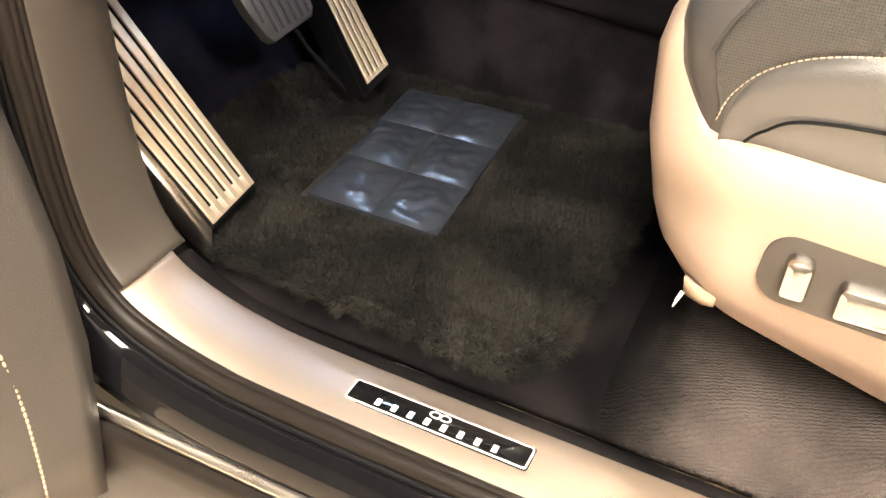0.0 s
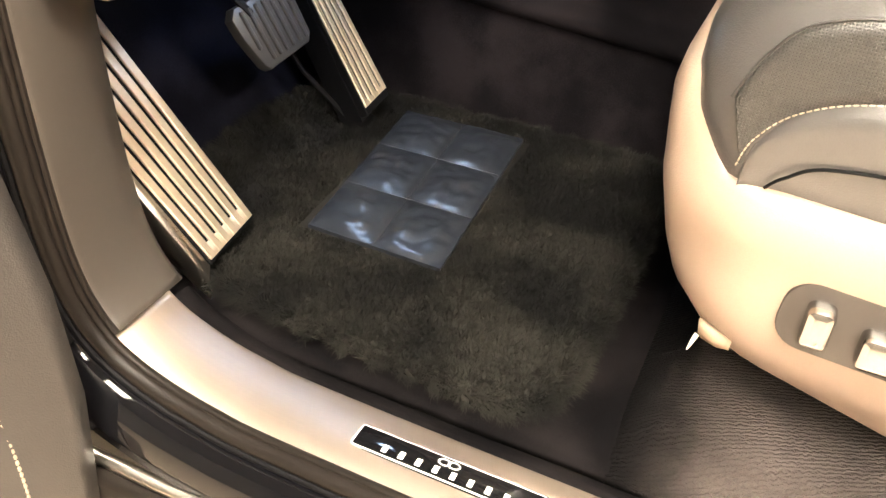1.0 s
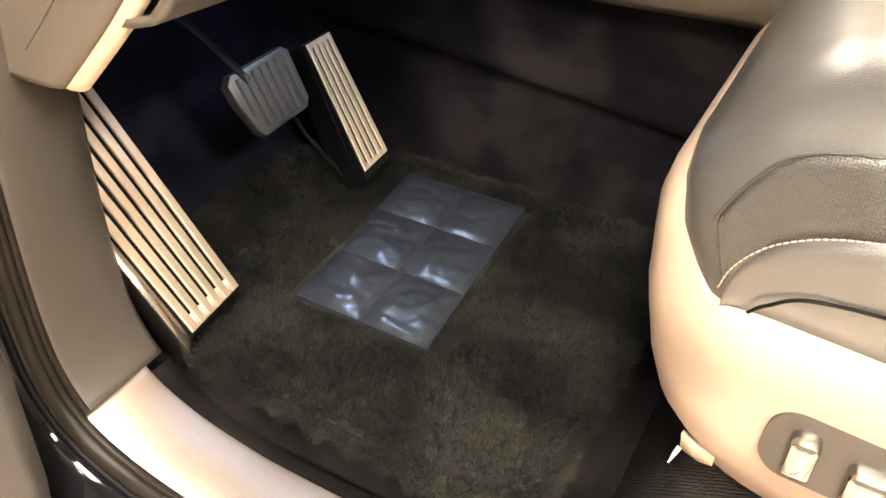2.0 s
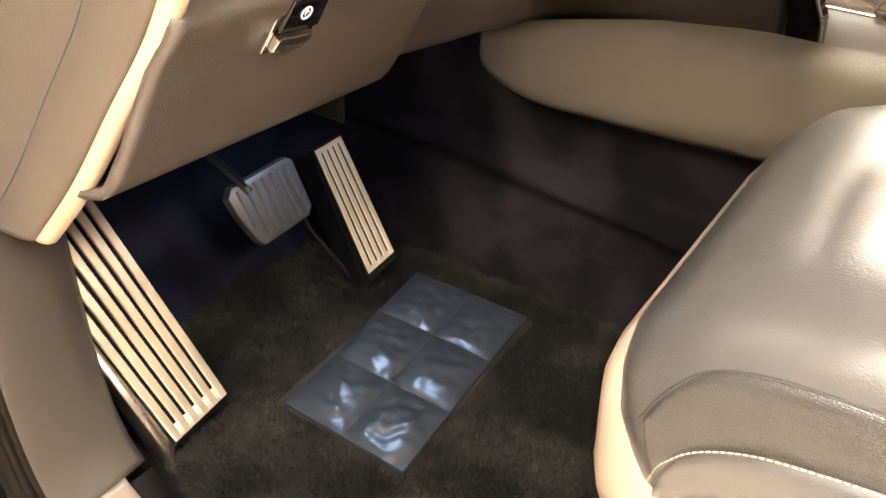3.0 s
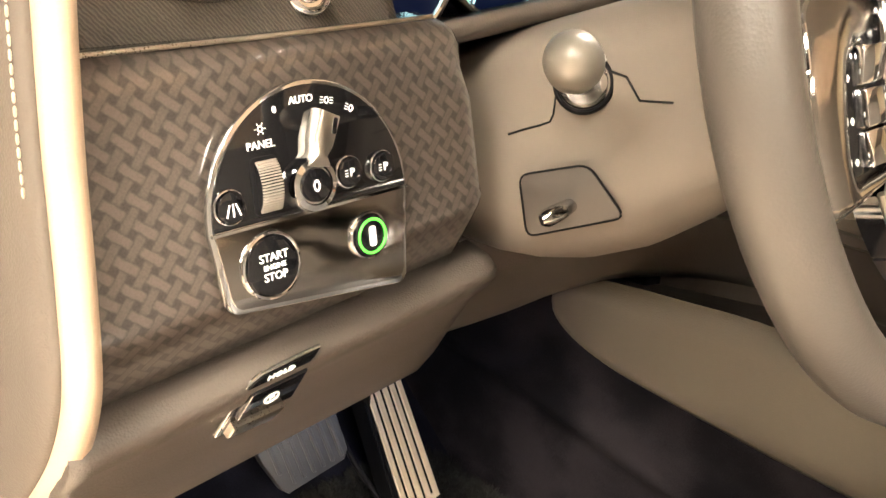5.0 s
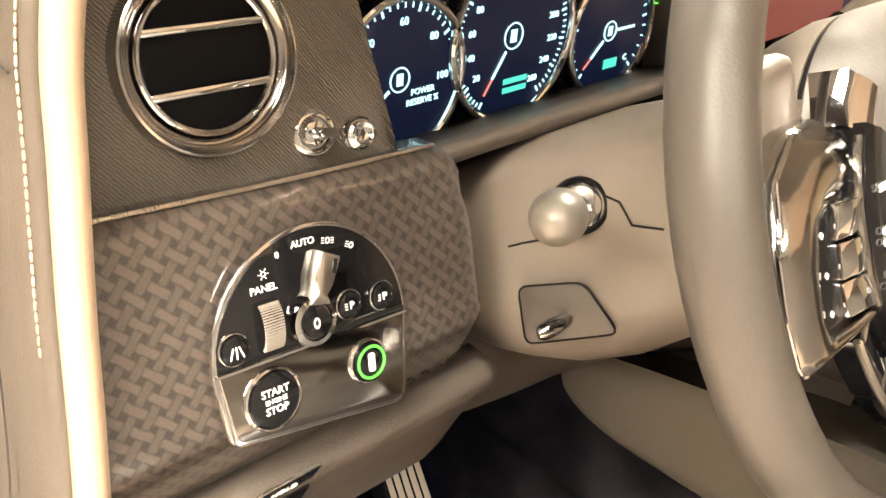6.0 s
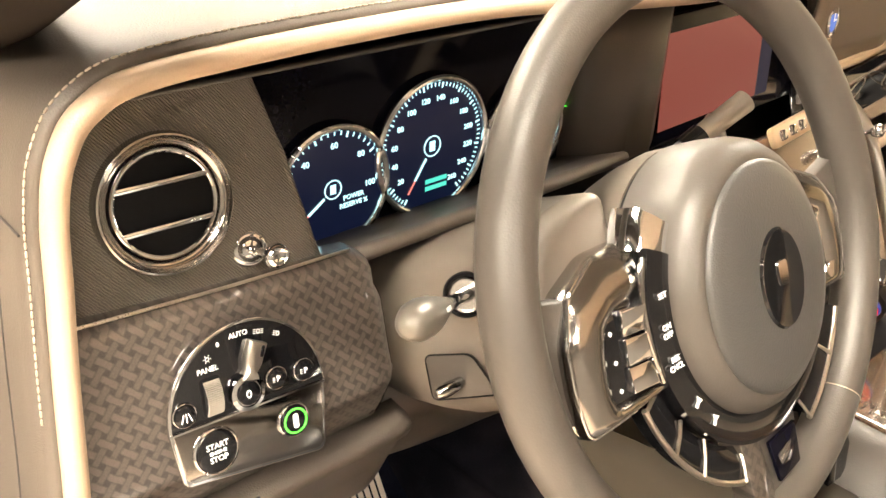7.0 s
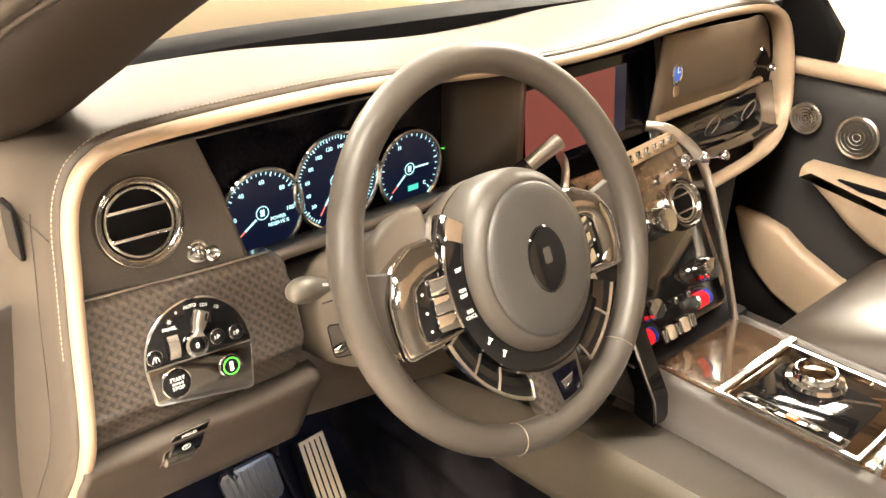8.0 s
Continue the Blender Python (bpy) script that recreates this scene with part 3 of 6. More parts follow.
# passenger footwell, closed by dark fillers so no outside light shows through
pfloor = part("passenger_floor", grid([[V((x, y, -0.055 + 0.6 * max(0, y - 0.05))) for x in (0.52, 0.75, 0.9, 1.05, 1.3)] for y in (-1.7, -1.4, -0.8, -0.3, 0.0, 0.1, 0.3)]), CARPET, None, smooth=60, solid=0.01)
tagged(pfloor, "dark carpet in the passenger footwell", "carpet", kind="structure")
pwall = part("passenger_bulkhead", grid([[V((x, 0.12 + 0.1 * (0.5 - z), z)) for z in (-0.10, 0.1, 0.3, 0.50)] for x in (0.50, 0.8, 1.0, 1.30)]), CARPET_SHADED, None, smooth=60, solid=0.01)
tagged(pwall, "dark sheet closing the passenger footwell, shade in its colour", "bulkhead", kind="structure")

# roof, pillars and windscreen
roof = part("headliner", grid([[V((x, y, 1.27 + 0.05 * (1 - ((x - 0.39) / 0.8) ** 2) - 0.06 * max(0, y + 0.5))) for x in [-0.33 + 1.44 * k / 12 for k in range(13)]] for y in [-2.1 + 1.45 * j / 8 for j in range(9)]]), HEADLINER, None, smooth=60, solid=0.03)
tagged(roof, "plain taupe headliner under the roof", "headliner", kind="structure")


def pillar(side):
    """A windscreen pillar that leans back over the dash end."""
    x_in = -0.318 if side < 0 else 1.10
    s = -1 if side < 0 else 1
    pts = smooth_path([(0, 0.36, 0.70), (0, 0.20, 0.775), (0, 0.03, 0.815), (0, -0.127, 0.856), (0, -0.254, 0.916), (0, -0.385, 0.975), (0, -0.6, 1.06), (0, -0.8, 1.13)], 4)
    rings = []
    for p in pts:
        c = V((x_in + s * 0.03, p.y + 0.03, p.z + 0.02))
        rings.append([c + V((s * 0.052 * math.copysign(abs(math.cos(a)) ** 0.75, math.cos(a)), 0.018 * math.sin(a), (0.036 if math.sin(a) > 0 else 0.036 + 0.04 * min(1.0, max(0.0, (p.y + 0.14) / 0.2))) * math.sin(a))) for a in [2 * math.pi * k / 20 for k in range(20)]])
    return loft(rings)


for name, side, lab in (("windscreen_pillar", -1, "taupe cloth covered windscreen pillar by the open door"), ("windscreen_pillar", 1, "dark windscreen pillar on the passenger side")):
    tagged(part(name, pillar(side), PILLAR_CLOTH, None, smooth=60), lab, "pillar", kind="structure")
cowl = part("windscreen_base", loft([[V((x, 0.250 - 0.02 * ((x - 0.39) / 0.7) ** 2 + a, 0.754 - 0.035 * max(0.0, x - 0.05) - 0.02 * max(0.0, -0.05 - x) + b)) for a, b in ((0, 0), (0.0, 0.012), (0.012, 0.022), (0.05, 0.026), (0.07, 0.0), (0.07, -0.04), (0, -0.04))] for x in [-0.28 + 1.34 * k / 14 for k in range(15)]]), BLACK_MATT, None, smooth=50)
tagged(cowl, "black strip at the foot of the windscreen", "windscreen", kind="structure")
bonnet = part("bonnet", grid([[V((x, y, 0.70 - 0.06 * ((x - 0.39) / 0.6) ** 2 - 0.06 * (y - 0.42))) for x in [-0.3 + 1.38 * k / 12 for k in range(13)]] for y in (0.42, 0.6, 0.9, 1.2, 1.5, 1.6)]), BLACK_PAINT, None, smooth=60, solid=0.01)
tagged(bonnet, "gloss black bonnet beyond the windscreen", "bonnet", kind="structure")

# ---- dashboard ----
PIPING = [(-0.408, 0.040, 0.274), (-0.405, -0.012, 0.335), (-0.401, -0.058, 0.400), (-0.3965, -0.098, 0.458), (-0.392, -0.117, 0.505), (-0.385, -0.112, 0.550), (-0.376, -0.100, 0.610),
          (-0.367, -0.092, 0.670), (-0.362, -0.090, 0.712), (-0.353, -0.090, 0.747), (-0.333, -0.090, 0.773), (-0.290, -0.090, 0.786), (-0.150, -0.088, 0.790), (0.000, -0.083, 0.786), (0.200, -0.070, 0.765),
          (0.350, -0.056, 0.752), (0.500, -0.046, 0.750), (0.660, -0.030, 0.753), (0.906, 0.010, 0.740), (1.050, 0.012, 0.728), (1.120, 0.012, 0.690), (1.160, 0.010, 0.613), (1.168, 0.000, 0.510),
          (1.100, -0.020, 0.450), (0.990, -0.030, 0.430), (0.810, -0.050, 0.432)]
PIPE = smooth_path(PIPING, 8)


def outward(i):
    d = (PIPE[min(i + 1, len(PIPE) - 1)] - PIPE[max(i - 1, 0)]).normalized()
    return V((-d.z, 0, d.x)).normalized()


def dash_shell():
    """Top, ends and rolled front edge of the dashboard: the front line carried forward."""
    steps = [(0.004, 0.002), (0.006, 0.006), (0.014, 0.009), (0.028, 0.0105), (0.10, 0.0115), (0.18, 0.004), (0.25, -0.008), (0.30, -0.019), (0.345, -0.030)]
    rows = []
    for i, p in enumerate(PIPE):
        o = outward(i)
        row = []
        for dy, h in steps:
            q = p + V((0, dy, 0)) + o * h
            if dy > 0.05 and p.z < 0.6:
                q = p + V((0, min(dy, 0.34 - p.y if p.x < 0 else dy), 0)) + o * h
            row.append(q)
        rows.append(row)
    return grid(rows)


dash = thing("dashboard", (0.39, 0.1, 0.3), "taupe leather dashboard with cream piping and pale stitching", "dashboard")
part("dash_top", dash_shell(), LEATHER_TOP, dash, "taupe leather dashboard top", 50, 0.008)


def piping_band():
    rows = []
    for i, p in enumerate(PIPE):
        o = outward(i)
        c = p + V((0, 0.0, 0))
        rows.append([c + V((0, a, 0)) + o * b for a, b in ((0.016 + 0.055 * min(1.0, max(0.0, (p.x - 1.03) / 0.1)), -0.012), (0.002, -0.0125), (-0.006, -0.0095), (-0.0090, -0.004), (-0.007, 0.001), (-0.001, 0.0032), (0.008, 0.0028))])
    return grid(rows)


part("piping", piping_band(), CREAM, dash, "cream leather piping", 60, 0.003)


def stitches(path, length, gap, r, lift=0.0):
    """Single threads laid end to end along a path."""
    bm = nb()
    total, pts = 0.0, [V(p) for p in path]
    acc = [0.0]
    for a, b in zip(pts, pts[1:]):
        total += (b - a).length
        acc.append(total)

    def at(s):
        for k in range(len(acc) - 1):
            if acc[k + 1] >= s:
                return pts[k].lerp(pts[k + 1], (s - acc[k]) / max(1e-9, acc[k + 1] - acc[k]))
        return pts[-1]

    s = 0.0
    while s + length < total:
        a, b = at(s), at(s + length)
        m = (a + b) / 2
        tube([a, a.lerp(b, 0.2) + V((0, 0, lift)), m + V((0, 0, lift * 1.3)), a.lerp(b, 0.8) + V((0, 0, lift)), b], [r * 0.5, r, r, r, r * 0.5], 5, bm=bm)
        s += length + gap
    return bm


part("stitching", stitches([p + V((0, 0.0110, 0)) + outward(i) * 0.0086 for i, p in enumerate(PIPE) if i > 44], 0.0042, 0.0010, 0.0007), THREAD, dash, "pale twisted thread")

part("end_seam", tube([p + V((0, 0.045, 0)) + outward(i) * 0.0152 for i, p in enumerate(PIPE) if 3 < i < 66], 0.0006, 6), LEATHER_DARK, dash, "dark panel joint")


# joints where the end cover and its piping are sewn up
part("end_joint", tube([V((-0.3745, y, 0.7035)) for y in (-0.078, -0.06, -0.03, 0.0, 0.05)], 0.0008, 6), LEATHER_DARK, dash, "dark sewn joint")




# dark boxes added to stop outside light showing through dashboard gaps
part("leak_filler", box((1.50, 0.24, 0.30), Matrix.Translation((0.40, 0.165, 0.575)), bm=nb()), BLACK_MATT, dash, "black filler box that blocks light leaks inside the dashboard", 0)
part("stack_leak_filler", box((0.36, 0.30, 0.40), Matrix.Translation((0.43, 0.12, 0.26)), bm=nb()), BLACK_MATT, dash, smooth=0)
# fascia round the driver's vent
def holed(bm, centre, r):
    """Takes out the faces of a fascia behind a round vent."""
    c = V(centre)
    gone = [f for f in bm.faces if (f.calc_center_median() - c).length < r]
    bmesh.ops.delete(bm, geom=gone, context="FACES")
    return bm


VENT = V((-0.2811, -0.0562, 0.6875))


def vent_fascia():
    rows = []
    for j in range(61):
        s = j / 60
        z = 0.598 + s * 0.192
        right = -0.1695 - 0.026 * s - 0.02 * s * s
        left = -0.366 + (0.0 if z < 0.72 else 0.075 * ((z - 0.72) / 0.07) ** 2)
        rows.append([V((left + (right - left) * k / 64, -0.069 + 0.038 * s - 0.003 * math.sin(math.pi * k / 64), z + 0.006 * (1 - k / 64) * (1 - s))) for k in range(65)])
    return holed(grid(rows), VENT, 0.0400)


part("vent_fascia", vent_fascia(), GRAIN, dash, "dark taupe fascia hide with diagonal grain", 60, 0.008)
# the fascia's return into the instrument recess
part("recess_cheek", grid([[V((-0.1705 - 0.026 * s - 0.02 * s * s + d * 0.02, -0.069 + 0.038 * s + d * 0.070, 0.612 + s * 0.178)) for d in (0, 0.5, 1)] for s in (0, 0.5, 1)]), GRAIN, dash, smooth=60, solid=0.004)
# lacquered weave panel
W_PROF = [(-0.055, 0.640), (-0.072, 0.6405), (-0.082, 0.638), (-0.0865, 0.632), (-0.089, 0.620), (-0.098, 0.585), (-0.1075, 0.550), (-0.1125, 0.531), (-0.1140, 0.5235), (-0.1130, 0.516), (-0.1085, 0.504), (-0.1025, 0.490), (-0.098, 0.479), (-0.090, 0.476)]


def weave_panel():
    rows = []
    for k in range(33):
        x = -0.379 + 0.258 * k / 32
        near = (1 - k / 32) ** 4
        e = max(0.0, (x + 0.150) / 0.029)
        back = 0.028 * e ** 2.5
        drop = -0.078 * (x + 0.379)
        rows.append([V((x - near * 0.014 * min(1.0, max(0.0, (0.61 - z) / 0.1)), y + back, z - (0.006 + 0.026 * e * e) * (z > 0.6) + drop * (1 if z > 0.6 else 0.55 if z > 0.53 else 0.25))) for y, z in W_PROF])
    return grid(rows)


part("weave_panel", weave_panel(), FIBRE, dash, "lacquered woven technical fibre panel", 50, 0.004)
part("weave_lip", tube(smooth_path([(-0.372, -0.076, 0.6345), (-0.25, -0.077, 0.6255), (-0.15, -0.073, 0.6180)], 6), 0.0012, 6), SATIN, dash, "thin satin metal edge")
# knee panel
K_PROF = [(-0.085, 0.476), (-0.105, 0.4735), (-0.113, 0.468), (-0.113, 0.461), (-0.107, 0.450), (-0.096, 0.437), (-0.080, 0.405), (-0.063, 0.372), (-0.047, 0.346), (-0.038, 0.336), (-0.020, 0.330), (0.10, 0.315), (0.3, 0.30)]


def knee_panel():
    rows = []
    for k in range(31):
        x = -0.384 + 0.268 * k / 30
        left = lambda z, k=k: float(np.interp(z, [0.30, 0.335, 0.40, 0.455, 0.5], [-0.409, -0.407, -0.403, -0.398, -0.394])) * (1 - k / 30) - 0.116 * k / 30
        slope = -0.03 * (x + 0.38)
        fwd = 0.0 if x < -0.13 else 0.05 * ((x + 0.13) / 0.26) ** 1.3
        rows.append([V((left(z), y + fwd * (1 if z > 0.36 else 0.3), z + slope * (1.0 if z > 0.4 else 1.4) - (0.02 if z > 0.44 and x > -0.11 else 0))) for y, z in K_PROF])
    return grid(rows)


part("knee_panel", knee_panel(), LEATHER, dash, "taupe leather knee panel", 60, 0.006)

LOWER = smooth_path([(-0.175, -0.060, 0), (-0.13, -0.055, 0), (-0.08, -0.068, 0), (0.0, -0.080, 0), (0.08, -0.074, 0), (0.14, -0.076, 0), (0.20, -0.092, 0), (0.238, -0.130, 0), (0.262, -0.18, 0), (0.274, -0.23, 0), (0.279, -0.28, 0)], 5)


def lower_bolster():
    """Smooth lower panel that runs under the column and turns back along the stack."""
    rows = []
    for i, p in enumerate(LOWER):
        d = (LOWER[min(i + 1, len(LOWER) - 1)] - LOWER[max(i - 1, 0)]).normalized()
        n = V((-d.y, d.x, 0))
        slope = -0.03 * (p.x + 0.38)
        f = min(1.0, max(0.0, (p.x + 0.02) / 0.24))
        f = f * f * (3 - 2 * f)
        cap = 0.60 - 0.20 * f
        rows.append([p + n * o * (1 - 0.7 * f) + V((0, 0, min(z, cap - 0.001 * o) + slope * (1 if z > 0.4 else 1.4))) for o, z in ((0.09, 0.60), (0.060, 0.545), (0.034, 0.50), (0.013, 0.462), (0.002, 0.437), (0.016, 0.405), (0.033, 0.372), (0.049, 0.346), (0.058, 0.336), (0.076, 0.330), (0.13, 0.315))])
    return grid(rows)


part("lower_bolster", lower_bolster(), LEATHER, dash, "taupe leather lower panel under the column", 60, 0.005)

# end grille on the side of the dashboard
grille = thing("side_grille", (-0.375, 0.004, 0.68), "black slotted demister grille in the dashboard end", "grille")
g_m = frame_m((-0.3800, 0.006, 0.688), (0, -1, 0), (0, 0.1, 1))
part("frame", prism(rrect(0.038, 0.060, 0.008), 0.003, g_m, 0.001), BLACK_MATT, grille)
for k in range(5):
    part("slat", box((0.0028, 0.050, 0.003), g_m @ Matrix.Translation((-0.0136 + k * 0.0068, 0, 0.0036)) @ pose(0, 0, 0, 0, 25, 0), 0.0008, 1), PLASTIC, grille)


# ---- instrument cluster ----
cluster = thing("instrument_cluster", (0.0, 0.01, 0.6), "dark digital instrument display with three lit chrome-ringed dials", "instrument cluster")
part("display", box((0.43, 0.008, 0.19), Matrix.Translation((-0.005, 0.012, 0.652))), SCREEN, cluster, smooth=0)
part("hood_lining", grid([[V((x, y, z)) for y, z in ((-0.075, 0.768), (-0.05, 0.762), (0.0, 0.752), (0.02, 0.735))] for x in (-0.30, -0.15, 0.0, 0.15, 0.30)]), LEATHER_DARK, cluster, smooth=60, solid=0.003)
part("shelf", grid([[V((x, y, z)) for y, z in ((0.016, 0.582), (-0.02, 0.590), (-0.050, 0.6035), (-0.060, 0.6085), (-0.066, 0.6085), (-0.069, 0.604), (-0.066, 0.597), (-0.05, 0.588), (0.0, 0.565))] for x in (-0.174, -0.1, 0.0, 0.1, 0.2)]), LEATHER, cluster, "taupe shelf below the dials", 60, 0.003)


def dial(name, x, z, r, labels, start_deg, end_deg, needle_deg, major, label):
    m = frame_m((x, 0.006, z), (1, 0, 0), (0, 0, 1))
    d = part(name, lathe([(0.001, 0.0), (r * 0.97, 0.0), (r * 0.97, 0.001)], m, 56), DIAL_BLUE, cluster, label)
    part("bezel", ring(r, 0.0034, m @ Matrix.Translation((0, 0, 0.003)), 64, 10), CHROME, d)
    ticks = nb()
    for k in range(major * 5 + 1):
        a = radians(start_deg + (end_deg - start_deg) * k / (major * 5))
        big = k % 5 == 0
        ln = 0.0052 if big else 0.0034
        rr = r * 0.925 - ln / 2
        box((0.0017 if big else 0.00115, ln, 0.0004), m @ Matrix.Translation((rr * math.cos(a), rr * math.sin(a), 0.0016)) @ pose(0, 0, 0, 0, 0, math.degrees(a) - 90), bm=ticks)
    part("scale", ticks, CYAN, d, smooth=0)
    for k, body_text in enumerate(labels):
        if not body_text:
            continue
        a = radians(start_deg + (end_deg - start_deg) * k / (len(labels) - 1))
        writing("numeral", body_text, 0.0075 if r < 0.06 else 0.0070, m @ Matrix.Translation((r * 0.70 * math.cos(a), r * 0.70 * math.sin(a), 0.0016)), CYAN, d)
    part("hub_ring", ring(r * 0.15, 0.0006, m @ Matrix.Translation((0, 0, 0.0016)), 28, 6), CYAN, d)
    part("hub_mark", box((r * 0.10, r * 0.15, 0.0004), m @ Matrix.Translation((0, 0, 0.0016))), CYAN, d, smooth=0)
    mm = m @ pose(0, 0, 0, 0, 0, needle_deg)
    part("needle", box((r * 0.36, 0.0022, 0.0006), mm @ Matrix.Translation((r * 0.38, 0, 0.0018))), CYAN, d, smooth=0)
    part("needle_tip", box((r * 0.22, 0.0014, 0.0006), mm @ Matrix.Translation((r * 0.66, 0, 0.0019))), NEEDLE_RED, d, smooth=0)
    return d, m


d1, m1 = dial("power_dial", -0.109, 0.627, 0.055, ["", "20", "40", "60", "80", "100"], 225, -5, 214, 6, "round power reserve dial")
for k, wd in enumerate(("POWER", "RESERVE %")):
    writing("wording", wd, 0.0062, m1 @ Matrix.Translation((0.021, -0.011 - 0.007 * k, 0.0016)), CYAN, d1)
d2, m2 = dial("speed_dial", 0.0, 0.640, 0.0635, ["", "20", "40", "60", "80", "100", "120", "140", "160", "180", "200", "220", "240", "260"], 238, -55, 236, 13, "round speed dial")
for k in range(2):
    part("readout", box((0.026, 0.0042, 0.0004), m2 @ Matrix.Translation((0.006, -0.034 - 0.007 * k, 0.0016))), glow("green_readout", (0.1, 0.8, 0.6), 1.0) if k == 0 else bpy.data.materials["green_readout"], d2, smooth=0)
d3, m3 = dial("temperature_dial", 0.119, 0.626, 0.053, ["", "", "H", "", "", "C"], 225, -45, 222, 5, "round fuel and temperature dial")
part("needle", box((0.026, 0.002, 0.0006), m3 @ Matrix.Translation((0.02, 0, 0.0018))), CYAN, d3, smooth=0)
part("readout", box((0.018, 0.008, 0.0004), m3 @ Matrix.Translation((0.006, -0.028, 0.0016))), bpy.data.materials["green_readout"], d3, smooth=0)
part("indicator", box((0.007, 0.004, 0.0006), Matrix.Translation((0.182, 0.006, 0.641))), GREEN, cluster, "lit green arrow", 0)


# ---- round air vent and its pull knob ----
def air_vent(at, right, up, r, label, deep=True):
    m = frame_m(at, right, up)
    v = thing("air_vent", at, label, "air vent", "round air vents")
    part("outer_ring", lathe([(r * 0.80, -0.010), (r * 0.815, 0.0005), (r * 0.835, 0.0016), (r * 0.855, 0.0002), (r * 0.885, 0.0006), (r * 0.92, 0.0022), (r * 0.950, 0.0050), (r * 0.965, 0.0064), (r * 0.990, 0.0060), (r * 1.02, 0.0012), (r * 1.0, -0.008)], m, 64, closed=True), SMOKE, v, smooth=50)
    part("inner_ring", ring(r * 0.755, r * 0.040, m @ Matrix.Translation((0, 0, 0.001)), 48, 10), CHROME, v)
    # shallow vents have no hole: a flat black disc gives the dark depth
    part("barrel", lathe([(r * 0.82, -0.004), (r * 0.79, -0.08), (0.001, -0.085)] if deep else [(r * 0.82, 0.0), (0.001, 0.0004)], m, 40), VOID, v, smooth=50)
    if deep:
        part("throat", lathe([(r * 0.58, -0.026), (r * 0.58, -0.015), (r * 0.60, -0.014), (r * 0.67, -0.014), (r * 0.68, -0.026)], m, 48, closed=True), SMOKE_DARK, v, "dark inner throat", 40)
    part("back_ring", ring(r * 0.67 if deep else r * 0.64, 0.0007 if deep else 0.0016, m @ Matrix.Translation((0, 0, -0.0137 if deep else 0.0008)), 48, 6), SATIN, v)
    for s in (-1, 1):
        hw = r * 0.74 * math.sqrt(1 - 0.36 ** 2)
        part("bar", box((hw * 2, 0.0042, 0.010), m @ Matrix.Translation((0, s * r * 0.31, -0.002)), 0.0016, 2), CHROME, v)
    return v


def pull_knob(base, tip):
    k = thing("vent_pull", base, "chrome organ stop pull knob on the fascia", "pull knob", "vent pulls")
    d = (V(tip) - V(base))
    m = Matrix.Translation(base) @ d.to_track_quat("Z", "Y").to_matrix().to_4x4()
    L = d.length
    part("rosette", lathe([(0.013, 0.0), (0.0135, 0.002), (0.012, 0.004), (0.009, 0.0045), (0.0085, 0.003), (0.0065, 0.003), (0.0062, 0.006), (0.004, 0.0068), (0.001, 0.007)], m, 36), CHROME, k, smooth=60)
    part("stem", lathe([(0.003, 0.004), (0.0026, L - 0.008)], m, 20), CHROME, k, smooth=60)
    part("ball", lathe([(0.0026, L - 0.009), (0.006, L - 0.008), (0.0082, L - 0.003), (0.0084, L), (0.0078, L + 0.004), (0.0055, L + 0.0055), (0.005, L + 0.0045), (0.001, L + 0.0045)], m, 32), CHROME, k, smooth=70)
    return k


air_vent(VENT, (1, 0, -0.03), (0, 0.22, 1), 0.0457, "round chrome air vent with two bars in the driver's fascia")
pull_knob((-0.2275, -0.0610, 0.6395), (-0.2325, -0.107, 0.656))


# ---- light and start switch panel ----
SP = frame_m((-0.2610, -0.1085, 0.5535), (1, 0, -0.084), (0, 0.27, 0.963))
panel = thing("switch_panel", SP.translation, "half-moon switch panel with light rotary and start button", "switch panel")


def half_moon(w, bottom, cut, rise, n=28):
    out = []
    for k in range(5):
        a = radians(270 + 18 * k)
        out.append((w * 0.80 + w * 0.13 * math.cos(a), bottom + w * 0.13 + w * 0.13 * math.sin(a)))
    out.append((w, cut))
    for k in range(1, n):
        a = math.pi * k / n
        out.append((w * math.cos(a), cut + rise * math.sin(a)))
    out.append((-w, cut))
    for k in range(5):
        a = radians(180 + 18 * k)
        out.append((-w * 0.80 + w * 0.13 * math.cos(a), bottom + w * 0.13 + w * 0.13 * math.sin(a)))
    return [(x, y if y > cut else cut + (y - cut) * (1 + 0.16 * x / w)) for x, y in out]


part("frame", prism(half_moon(0.0600, -0.0505, -0.004, 0.0620), 0.0026, SP, 0.0012), CHROME, panel, "chrome frame")
lower = [p for p in half_moon(0.0572, -0.0478, -0.005, 0.056) if p[1] <= -0.0045]
part("lower_plate", prism(lower, 0.0034, SP, 0.0005), material("smoked_mirror_plate", (0.36, 0.345, 0.33), 0.13, 1.0, vary=0.05), panel, "smoked mirror plate")
upper = [(0.0578 * math.cos(math.pi * k / 36), -0.0035 + 0.0592 * math.sin(math.pi * k / 36)) for k in range(37)]
part("upper_plate", prism(upper, 0.0034, SP, 0.0004), GLOSS_BLACK, panel, "gloss black plate")
part("divider", box((0.118, 0.0014, 0.0044), SP @ Matrix.Translation((0, -0.0044, 0.002))), CHROME, panel, smooth=0)


